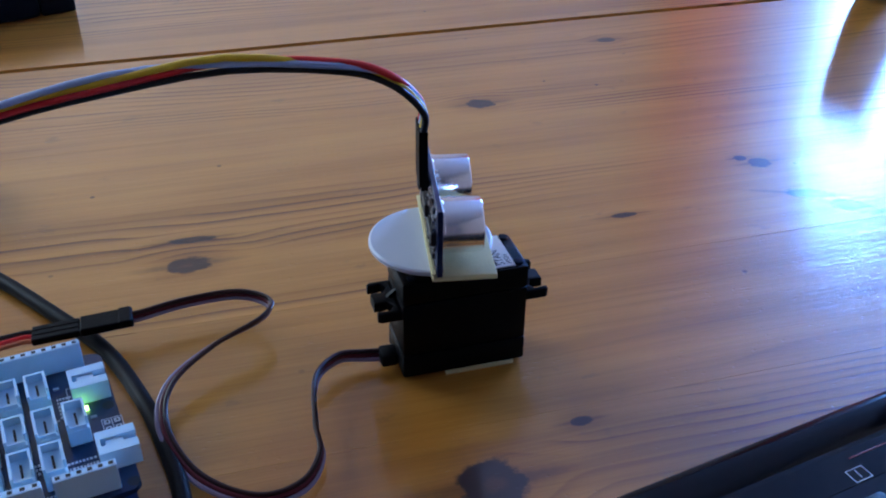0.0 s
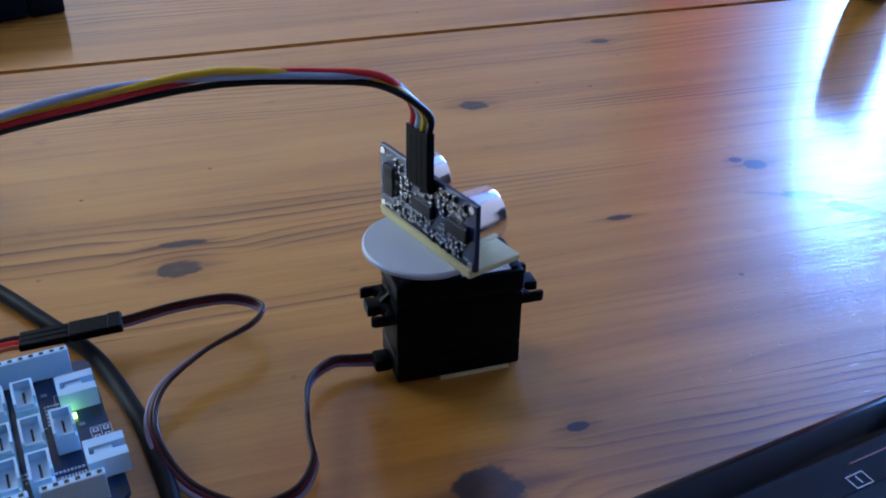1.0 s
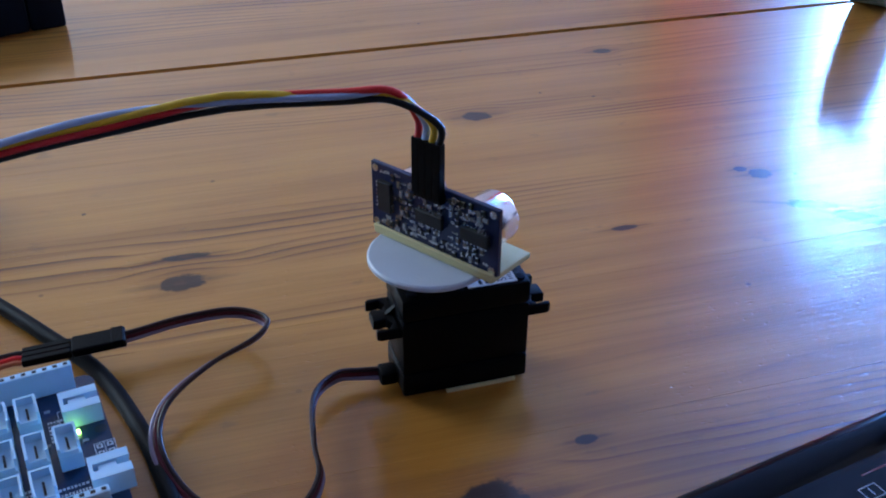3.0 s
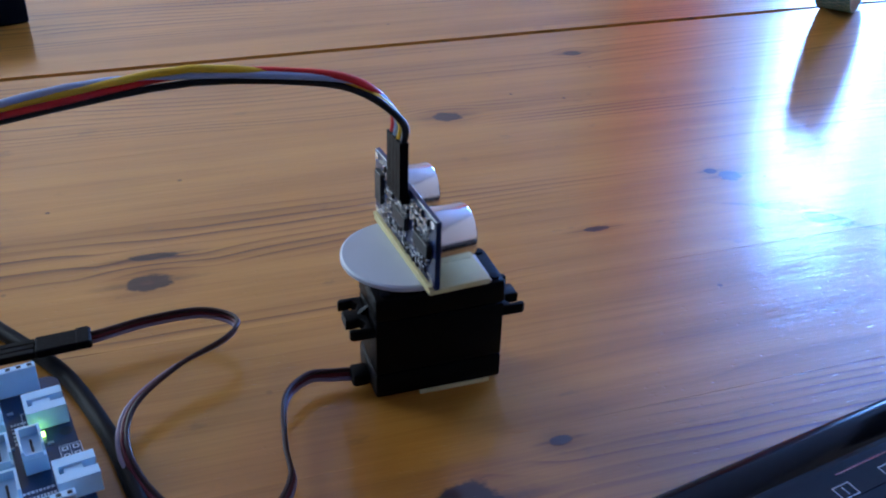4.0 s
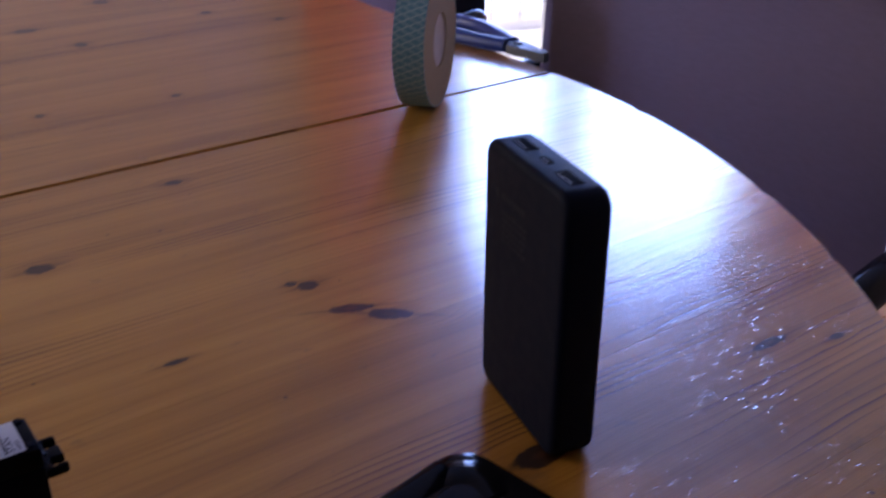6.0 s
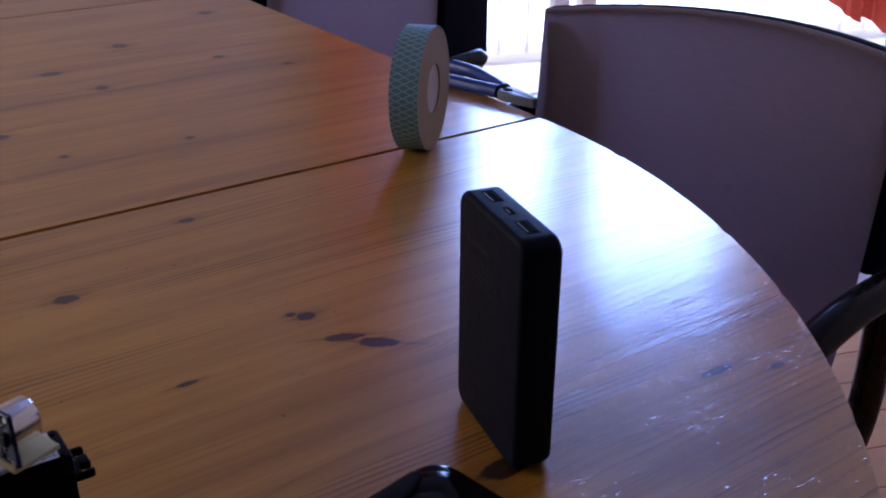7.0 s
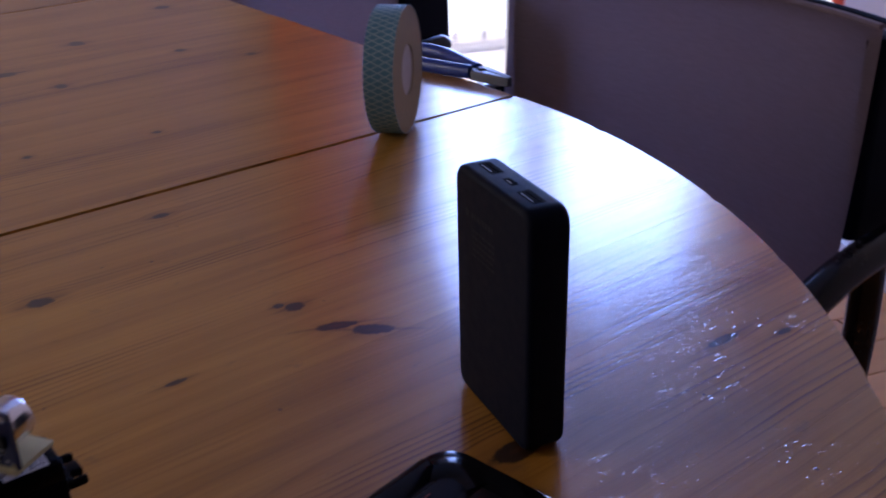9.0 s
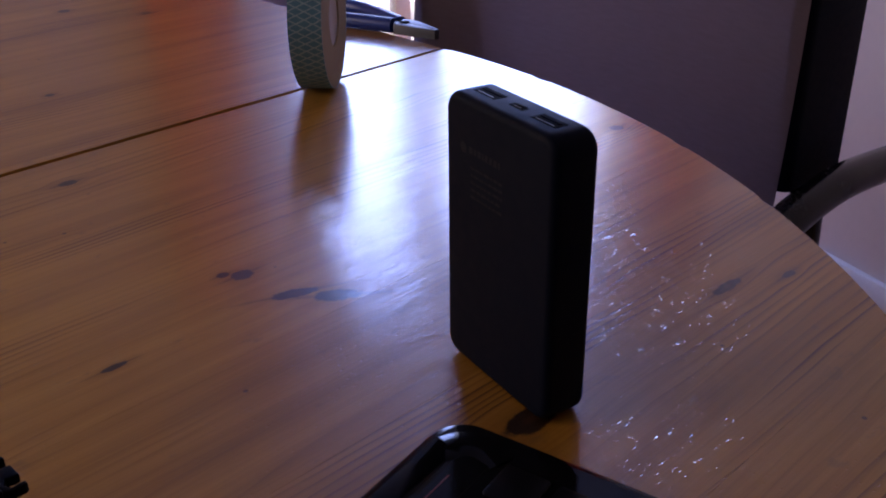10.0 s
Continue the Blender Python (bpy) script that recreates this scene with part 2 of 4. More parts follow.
SMD_GREY = shade("grey_component", (0.30, 0.31, 0.33), 0.5, scale=300)
SMD_TAN = shade("tan_component", (0.16, 0.14, 0.12), 0.5, scale=300)
CHIP = shade("chip_epoxy", (0.010, 0.010, 0.011), 0.5, scale=300)
SILK = shade("white_silkscreen", (0.62, 0.64, 0.66), 0.6, scale=300)
CONN_WHITE = shade("white_nylon_connector", (0.58, 0.76, 0.90), 0.42, vary=0.05, scale=160)
PAPER = shade("white_label", (0.76, 0.76, 0.74), 0.5, vary=0.05, scale=200)
INK_BLACK = shade("port_black", (0.003, 0.003, 0.004), 0.8, spec=0.05, scale=200)
INK = shade("black_ink", (0.02, 0.02, 0.022), 0.6, scale=200)
PRINT_GREY = shade("grey_print", (0.011, 0.012, 0.018), 0.6, spec=0.2, scale=300)
WIRE_RED = shade("red_wire", (0.62, 0.014, 0.016), 0.35, scale=150)
WIRE_BLUE = shade("pale_blue_wire", (0.44, 0.54, 0.80), 0.35, scale=150)
WIRE_YELLOW = shade("yellow_wire", (0.78, 0.54, 0.012), 0.35, scale=150)
WIRE_BLACK = shade("black_wire", (0.008, 0.008, 0.009), 0.4, spec=0.3, scale=150)
WIRE_BROWN = shade("dark_brown_wire", (0.030, 0.012, 0.012), 0.4, spec=0.22, scale=150)
WIRE_MAROON = shade("maroon_wire", (0.09, 0.012, 0.020), 0.4, spec=0.22, scale=150)
WIRE_WHITE = shade("white_wire", (0.26, 0.21, 0.30), 0.4, spec=0.22, scale=150)
WIRE_ORANGE = shade("orange_wire", (0.45, 0.11, 0.03), 0.4, scale=150)
LED_ON = shade("lit_green_led", (0.62, 1.0, 0.10), 0.3, emit=3.0)
MARK_WHITE = shade("white_print", (0.45, 0.45, 0.48), 0.5, scale=300)
RED_REFLECTION = shade("painted_red_reflection", (0.20, 0.015, 0.010), 0.3, scale=300)
TAPE_SIDE = shade("cream_tape_edge", (0.42, 0.33, 0.20), 0.7, vary=0.08, scale=140, bump=0.3)
TAPE_LINER = shade("pale_green_liner", (0.40, 0.52, 0.53), 0.55, vary=0.06, scale=90)
TAPE_MARK = shade("teal_liner_print", (0.11, 0.27, 0.33), 0.55, scale=90)
TAPE_HOLE = shade("bright_hole_fill", (0.70, 0.66, 0.70), 0.7, scale=120)
FABRIC = shade("mauve_woven_sling", (0.22, 0.165, 0.195), 0.85, vary=0.14, scale=60, bump=0.5, depth=0.0008, stretch=(1, 1, 5))
FRAME_BLACK = shade("black_gloss_tube", (0.004, 0.004, 0.006), 0.24, spec=0.35, coat=0.15, scale=20)
STEEL = shade("polished_steel", (0.6, 0.6, 0.62), 0.22, metal=1.0, scale=100)
STEEL_DARK = shade("dark_steel", (0.07, 0.07, 0.075), 0.4, metal=1.0, scale=100)
GRIP_BLUE = shade("blue_vinyl_grip", (0.010, 0.040, 0.24), 0.35, coat=0.15, scale=100)
FLOOR_MAT = shade("orange_parquet", (0.50, 0.20, 0.055), 0.42, vary=0.2, scale=7, stretch=(0.4, 5, 1), random_shade=0.25)
WALL_MAT = shade("warm_white_plaster", (0.80, 0.73, 0.72), 0.85, vary=0.05, scale=5, bump=0.2, depth=0.001)
# darker copy of the plaster: backlit shade put into the colour
NORTH_MAT = shade("dimmed_wall_plaster", (0.60, 0.51, 0.48), 0.85, vary=0.06, scale=5, bump=0.2, depth=0.001)
# dark tone for walls out of view, to cut bounce light
BACK_MAT = shade("bounce_cutting_wall", (0.24, 0.20, 0.18), 0.85, vary=0.06, scale=5, bump=0.2, depth=0.001)
# ceiling is out of view; its grey holds down bounce and haze
CEIL_MAT = shade("bounce_limiting_ceiling", (0.38, 0.35, 0.34), 0.9, vary=0.03, scale=4)
WHITE_PAINT = shade("white_lacquer", (0.78, 0.77, 0.76), 0.35, vary=0.04, scale=10)
CURTAIN = shade("terracotta_curtain", (0.72, 0.15, 0.075), 0.85, vary=0.12, scale=12, bump=0.3)
BALCONY = shade("pale_concrete", (0.66, 0.62, 0.60), 0.85, vary=0.12, scale=6)
GLASS = shade("window_glass", (0.97, 0.98, 0.99), 0.03, bump=0, transmission=1.0, vary=0.0)
OUTSIDE = shade("bright_haze", (0.86, 0.93, 1.0), 1.0, emit=2.4, vary=0.03, scale=0.5, bump=0)




def see_through(material, share, colour):
    """Lets part of the light through a thin cloth."""
    n, k = material.node_tree.nodes, material.node_tree.links
    b, out = n["Principled BSDF"], n["Material Output"]
    tr, mx = n.new("ShaderNodeBsdfTranslucent"), n.new("ShaderNodeMixShader")
    tr.inputs["Color"].default_value = (*colour, 1)
    mx.inputs[0].default_value = share
    k.new(b.outputs[0], mx.inputs[1])
    k.new(tr.outputs[0], mx.inputs[2])
    k.new(mx.outputs[0], out.inputs["Surface"])


see_through(FABRIC, 0.2, (0.44, 0.33, 0.36))
see_through(CURTAIN, 0.19, (0.85, 0.27, 0.16))


# ---- mesh helpers ----
def mesh_of(bm, material, smooth=True, angle=35):
    me = bpy.data.meshes.new("mesh")
    bmesh.ops.recalc_face_normals(bm, faces=bm.faces)
    if smooth:
        for f in bm.faces:
            f.smooth = True
        for ed in bm.edges:
            if len(ed.link_faces) == 2 and ed.calc_face_angle(0) > radians(angle):
                ed.smooth = False
    bm.to_mesh(me)
    bm.free()
    me.materials.append(material)
    return me


def part(name, bm, material, parent=None, label="", smooth=True):
    ob = new(name, mesh_of(bm, material, smooth))
    if parent is not None:
        ob.parent = parent
    if label:
        ob["label"] = label
    return ob


def thing(name, m, label, category, group="", kind=""):
    ob = new(name)
    ob.empty_display_size = 0.02
    ob.matrix_world = m
    return tagged(ob, label, category, group, kind)


def box(bm, x0, x1, y0, y1, z0, z1, bevel=0.0, seg=2, m=None):
    r = bmesh.ops.create_cube(bm, size=1)
    vs = r["verts"]
    for v in vs:
        v.co = Vector((x0 + (v.co.x + 0.5) * (x1 - x0), y0 + (v.co.y + 0.5) * (y1 - y0), z0 + (v.co.z + 0.5) * (z1 - z0)))
    if bevel:
        es = list({ed for v in vs for ed in v.link_edges})
        out = bmesh.ops.bevel(bm, geom=es, offset=bevel, segments=seg, profile=0.5, affect="EDGES")
        vs = list({v for f in out["faces"] for v in f.verts} | {v for v in vs if v.is_valid})
    if m is not None:
        for v in vs:
            v.co = m @ v.co
    return vs


def boxed(*args, **kw):
    bm = bmesh.new()
    box(bm, *args, **kw)
    return bm


def outline(bm, pts, z0, z1, bevel=0.0, seg=2):
    """A plate with the outline pts, from z0 to z1."""
    lo = [bm.verts.new((x, y, z0)) for x, y in pts]
    f = bm.faces.new(lo)
    r = bmesh.ops.extrude_face_region(bm, geom=[f])
    up = [g for g in r["geom"] if isinstance(g, bmesh.types.BMVert)]
    for v in up:
        v.co.z = z1
    if bevel:
        ups = set(up)
        es = [ed for ed in bm.edges if ed.verts[0] in ups and ed.verts[1] in ups]
        bmesh.ops.bevel(bm, geom=es, offset=bevel, segments=seg, profile=0.5, affect="EDGES")
    return bm


def round_rect(x0, x1, y0, y1, r, n=6):
    pts = []
    for cx, cy, a0 in ((x1 - r, y1 - r, 0), (x0 + r, y1 - r, 90), (x0 + r, y0 + r, 180), (x1 - r, y0 + r, 270)):
        for i in range(n + 1):
            a = radians(a0 + 90 * i / n)
            pts.append((cx + r * math.cos(a), cy + r * math.sin(a)))
    return pts


def disc(bm, r, z0, z1, n=48, cx=0.0, cy=0.0, bevel=0.0):
    return outline(bm, [(cx + r * math.cos(2 * math.pi * i / n), cy + r * math.sin(2 * math.pi * i / n)) for i in range(n)], z0, z1, bevel)


def turned(bm, profile, n=40, m=None):
    """A body turned about z from (radius, height) pairs."""
    rings = []
    for r, z in profile:
        rings.append([bm.verts.new((r * math.cos(2 * math.pi * i / n), r * math.sin(2 * math.pi * i / n), z)) for i in range(n)])
    for a, c in zip(rings, rings[1:]):
        for i in range(n):
            bm.faces.new((a[i], a[(i + 1) % n], c[(i + 1) % n], c[i]))
    bm.faces.new(list(reversed(rings[0])))
    bm.faces.new(rings[-1])
    if m is not None:
        bmesh.ops.transform(bm, matrix=m, verts=bm.verts)
    return bm


def smooth_line(pts, per=8):
    """Catmull-Rom points through pts."""
    p = [Vector(q) for q in pts]
    p = [p[0] * 2 - p[1]] + p + [p[-1] * 2 - p[-2]]
    out = []
    for i in range(1, len(p) - 2):
        for j in range(per):
            t = j / per
            a, b_, c, d = p[i - 1], p[i], p[i + 1], p[i + 2]
            out.append(0.5 * ((2 * b_) + (c - a) * t + (2 * a - 5 * b_ + 4 * c - d) * t * t + (3 * b_ - a - 3 * c + d) * t ** 3))
    out.append(p[-2])
    return out


def tube(bm, line, r, n=10, flat=1.0):
    """A tube along a line of points; flat squashes it upright."""
    rings, side = [], None
    for i, q in enumerate(line):
        d = (line[min(i + 1, len(line) - 1)] - line[max(i - 1, 0)]).normalized()
        ref = Vector((0, 0, 1)) if abs(d.z) < 0.95 else Vector((0, 1, 0))
        s = d.cross(ref).normalized() if side is None else (side - d * side.dot(d)).normalized()
        side = s
        up = s.cross(d)
        rings.append([bm.verts.new(q + s * (r * math.cos(2 * math.pi * j / n)) + up * (r * flat * math.sin(2 * math.pi * j / n))) for j in range(n)])
    for a, c in zip(rings, rings[1:]):
        for j in range(n):
            bm.faces.new((a[j], a[(j + 1) % n], c[(j + 1) % n], c[j]))
    bm.faces.new(list(reversed(rings[0])))
    bm.faces.new(rings[-1])
    return bm


def lettering(text, size, material, parent, m, name="lettering", label=""):
    cu = bpy.data.curves.new("letters", "FONT")
    cu.body, cu.size, cu.extrude = text, size, size * 0.004
    ob = bpy.data.objects.new("letters", cu)
    scene.collection.objects.link(ob)
    bpy.context.view_layer.update()
    me = bpy.data.meshes.new_from_object(ob.evaluated_get(bpy.context.evaluated_depsgraph_get()))
    bpy.data.objects.remove(ob)
    me.materials.clear()
    me.materials.append(material)
    out = new(name, me)
    out.parent = parent
    out.matrix_basis = m
    if label:
        out["label"] = label
    return out


# ---- the room ----
FLOOR_Z = -0.74
CEIL_Z = 1.76


def slab(name, x0, x1, y0, y1, z0, z1, material, bevel=0.0, label=""):
    ob = part(name, boxed(x0, x1, y0, y1, z0, z1, bevel=bevel), material)
    return tagged(ob, label, "", "", "structure")


slab("wall_east", 1.47, 1.62, -2.6, 1.6, FLOOR_Z, CEIL_Z, WALL_MAT, label="warm white plastered wall beside the balcony door")
slab("wall_recess", 1.62, 3.15, 1.45, 1.6, FLOOR_Z, CEIL_Z, WALL_MAT, label="warm white plastered wall of the recess")
slab("wall_far_east", 3.0, 3.15, 1.6, 2.75, FLOOR_Z, CEIL_Z, WALL_MAT, label="warm white plastered wall")
slab("wall_north", -2.15, 0.46, 2.75, 2.90, FLOOR_Z, CEIL_Z, NORTH_MAT, label="plastered wall with the balcony door, dimmed like a backlit wall")
slab("wall_north_pier", 0.73, 0.91, 2.75, 2.90, FLOOR_Z, CEIL_Z, WALL_MAT, label="warm white plastered pier beside the balcony door")
slab("wall_north_head", 0.46, 0.73, 2.75, 2.90, 1.43, CEIL_Z, WALL_MAT, label="warm white plastered wall over the curtained window")
slab("wall_north_side", 2.71, 3.15, 2.75, 2.90, FLOOR_Z, CEIL_Z, WALL_MAT, label="warm white plastered wall")
slab("wall_north_lintel", 0.91, 2.71, 2.75, 2.90, 1.43, CEIL_Z, WALL_MAT, label="warm white plastered lintel")
slab("wall_south", -2.15, 1.62, -2.75, -2.6, FLOOR_Z, CEIL_Z, BACK_MAT, label="unseen wall, toned dark to cut bounce light")
slab("wall_west", -2.15, -2.0, 2.3, 2.75, FLOOR_Z, CEIL_Z, WALL_MAT, label="plain warm white wall")
slab("wall_west_south", -2.15, -2.0, -2.6, 0.5, FLOOR_Z, CEIL_Z, BACK_MAT, label="unseen wall, toned dark to cut bounce light")
slab("wall_west_sill", -2.15, -2.0, 0.5, 2.3, FLOOR_Z, 0.21, WALL_MAT, label="warm white wall under the added side window")
slab("wall_west_head", -2.15, -2.0, 0.5, 2.3, 1.49, CEIL_Z, WALL_MAT, label="warm white wall over the added side window")
slab("ceiling", -2.15, 3.15, -2.75, 2.90, CEIL_Z, CEIL_Z + 0.1, CEIL_MAT, label="unseen ceiling, toned grey to limit bounce light")
slab("baseboard", 1.455, 1.47, -2.6, 1.6, FLOOR_Z, FLOOR_Z + 0.05, WHITE_PAINT, 0.004, "white skirting along the wall")


def make_floor():
    base = slab("floor", -2.15, 3.15, -2.75, 2.90, FLOOR_Z - 0.06, FLOOR_Z - 0.006, FLOOR_MAT, label="orange-brown parquet floor")
    me = mesh_of(boxed(-0.448, 0.448, -0.0445, 0.0445, -0.006, 0.0, bevel=0.0012, seg=1), FLOOR_MAT)
    # the boards nearest the chairs and the lit wall
    for j in range(26):
        for i in range(3):
            ob = new("floorboard", me)
            ob.parent = base
            ob.location = (0.55 + 0.9 * i + (j % 3) * 0.3 - 0.3, 0.25 + 0.09 * j, FLOOR_Z)
    rest = bmesh.new()
    for j in range(70):
        for i in range(7):
            x, y = -2.2 + 0.9 * i + (j % 3) * 0.3, -2.72 + 0.09 * j
            if y > 2.8 or (y > 0.2 and y < 2.56 and x > -0.2 and x < 2.9) or x > 2.75 or x < -1.7:
                continue
            box(rest, x - 0.448, x + 0.448, y - 0.0445, y + 0.0445, FLOOR_Z - 0.006, FLOOR_Z)
    ob = part("floorboards", rest, FLOOR_MAT, base, smooth=False)
    ob["kind"] = "stuff"


def door_leaf(x0, x1, label):
    d = thing("door_1", Matrix.Translation((x0, 2.82, FLOOR_Z + 0.02)), label, "door", "balcony door leaves", "structure")
    w, h, r = x1 - x0, 2.14, 0.05
    for name, args in (("stile", (0, r, -0.03, 0.03, 0, h)), ("stile", (w - r, w, -0.03, 0.03, 0, h)),
                       ("rail", (r, w - r, -0.03, 0.03, 0, 0.05)), ("rail", (r, w - r, -0.03, 0.03, h - 0.08, h))):
        part(name, boxed(*args, bevel=0.006), WHITE_PAINT, d)
    pane = part("pane", boxed(r, w - r, -0.004, 0.004, 0.05, h - 0.08), GLASS, d)
    pane.visible_shadow = False
    return d


make_floor()
door_leaf(0.47, 0.72, "white-framed glazed leaf behind the terracotta curtain")
door_leaf(0.92, 1.28, "narrow white-framed glazed leaf of the balcony door")
door_leaf(1.32, 2.70, "wide white-framed glazed leaf of the balcony door")


# unseen window, added as an opening for the side fill lamp
def added_side_window():
    d = thing("added_window_1", pose(-2.075, 0.5, 0.21), "unseen white-framed window added in the side wall for fill light", "window", "", "structure")
    for name, args in (("window_frame", (-0.03, 0.03, 0, 0.05, 0, 1.28)), ("window_frame", (-0.03, 0.03, 1.75, 1.80, 0, 1.28)),
                       ("window_frame", (-0.03, 0.03, 0.05, 1.75, 0, 0.05)), ("window_frame", (-0.03, 0.03, 0.05, 1.75, 1.23, 1.28))):
        part(name, boxed(*args, bevel=0.005), WHITE_PAINT, d)
    p = part("pane", boxed(-0.004, 0.004, 0.05, 1.75, 0.05, 1.23), GLASS, d)
    p.visible_shadow = False


added_side_window()


def curtain(x0, x1, z0, label, sweep=0.0, slope=0.0):
    """A gathered cloth between x0 and x1, from the height z0 up to its rod; sweep draws its hem aside, slope lowers one end."""
    bm = bmesh.new()
    n = int((x1 - x0) * 110)
    cols, top = [], 1.58
    for i in range(n + 1):
        x = x0 + (x1 - x0) * i / n
        y = 2.655 + 0.026 * math.sin(i * 0.95) + 0.010 * math.sin(i * 2.3)
        hem = 0.012 * math.sin(i * 0.31) + 0.006 * math.sin(i * 0.95) - slope * i / n
        cols.append([bm.verts.new((x + sweep * (1 - i / n) * (1 - k / 6) + 0.006 * math.sin(i + k), y + 0.003 * k, z0 + hem * (1 - k / 6) + k * (top - z0) / 6)) for k in range(7)])
    for a, c in zip(cols, cols[1:]):
        for k in range(6):
            bm.faces.new((a[k], c[k], c[k + 1], a[k + 1]))
    bmesh.ops.solidify(bm, geom=bm.faces[:], thickness=0.003)
    tagged(part("curtain", bm, CURTAIN), label, "curtain", "curtains at the balcony door")


curtain(0.47, 0.72, FLOOR_Z + 0.02, "terracotta curtain hanging beside the balcony door")
curtain(1.88, 2.74, -0.395, "terracotta curtain drawn aside over the wide door leaf", 0.20, 0.26)
rod = part("curtain_rod", tube(bmesh.new(), [Vector((0.1, 2.67, 1.60)), Vector((2.85, 2.67, 1.60))], 0.011), STEEL)
tagged(rod, "steel curtain rod over the terracotta curtains", "curtain rod")


def outdoors():
    slab("balcony_floor", -0.5, 6.2, 2.90, 3.8, FLOOR_Z - 0.12, FLOOR_Z - 0.02, BALCONY, label="pale concrete balcony floor")
    rail = thing("balcony_railing", pose(0.2, 3.65, FLOOR_Z - 0.02), "grey steel balcony railing with upright bars", "railing")
    part("handrail", boxed(0, 5, -0.025, 0.025, 0.92, 0.96, bevel=0.006), STEEL, rail)
    me = mesh_of(boxed(-0.006, 0.006, -0.006, 0.006, 0.0, 0.92), STEEL)
    for i in range(42):
        b_ = new("bar", me)
        b_.parent = rail
        b_.location.x = 0.06 + 0.12 * i
    part("post", boxed(0, 0.03, -0.02, 0.02, 0, 0.92), STEEL, rail)
    part("post", boxed(4.97, 5.0, -0.02, 0.02, 0, 0.92), STEEL, rail)
    bd = part("backdrop", boxed(-6, 14, 12.0, 12.05, -7, 9), OUTSIDE)
    tagged(bd, "bright hazy daylight beyond the balcony", "", "", "structure")


outdoors()

# ---- the table ----
TABLE_TURN = 19.5
TABLE = pose(0, 0, 0, 0, 0, TABLE_TURN)
SEAM_A, SEAM_B, END_U, CENTRE_U, ROUND = 0.503, 1.134, 0.572, -0.046, 0.618
TOP = 0.030


def half_width(v):
    """The table's right rim along the boards at the place v across them; mirrored about CENTRE_U."""
    if v < SEAM_A:
        return math.sqrt(max(ROUND ** 2 - (v - SEAM_A) ** 2, 0.0))
    if v > SEAM_B:
        return math.sqrt(max(ROUND ** 2 - (v - SEAM_B) ** 2, 0.0))
    return ROUND


def plank(v0, v1, parent, e=0.0):
    """One board between v0 and v1 across the grain, cut to the table's rim, with eased edges."""
    n = 14
    vs = [v0 + (v1 - v0) * i / n for i in range(n + 1)]
    pts = [(CENTRE_U + half_width(v), v) for v in vs] + [(CENTRE_U - half_width(v), v) for v in reversed(vs)]
    clean = []
    for q in pts:
        if not clean or (Vector(q) - Vector(clean[-1])).length > 1e-5:
            clean.append(q)
    bm = outline(bmesh.new(), clean, -TOP, 0.0)
    ups = [ed for ed in bm.edges if all(v.co.z > -0.001 for v in ed.verts)]
    rim = [ed for ed in ups if abs(ed.verts[0].co.y - ed.verts[1].co.y) > 1e-6 and v0 < (ed.verts[0].co.y + ed.verts[1].co.y) / 2 < v1]
    bmesh.ops.bevel(bm, geom=rim, offset=0.0014, segments=2, profile=0.5, affect="EDGES")
    ob = part("plank", bm, PINE, parent, smooth=False)
    return ob


def dining_table():
    t = thing("dining_table", TABLE, "round-ended extending dining table of varnished knotty pine", "table")
    cuts_a = [SEAM_A - ROUND + 0.0005, -0.02, 0.083, 0.1825, 0.2560, 0.3985, SEAM_A - 0.0024]
    cuts_b = [SEAM_A + 0.0024, 0.610, 0.712, 0.815, 0.92, 1.026, SEAM_B - 0.0016]
    cuts_c = [SEAM_B + 0.0016, 1.24, 1.36, 1.50, 1.62, SEAM_B + ROUND - 0.0005]
    for cuts in (cuts_a, cuts_b, cuts_c):
        for i, (a, c) in enumerate(zip(cuts, cuts[1:])):
            plank(a + (0.00008 if i else 0), c, t)
    part("apron", boxed(-0.42, 0.33, 0.30, 1.34, -0.11, -TOP - 0.001, bevel=0.004), PINE, t)
    for x in (-0.40, 0.31):
        for y in (0.33, 1.31):
            part("leg", turned(bmesh.new(), [(0.030, -0.74), (0.034, -0.60), (0.026, -0.50), (0.036, -0.30), (0.036, -0.112)], 24, Matrix.Translation((x, y, 0))), PINE, t)
    return t


dining_table()

# ---- the servo ----
SERVO = pose(0.00475, 0.2322, 0.0, 0, 0, 19.6)
DISC_AT = (-0.0034, 0.2290)


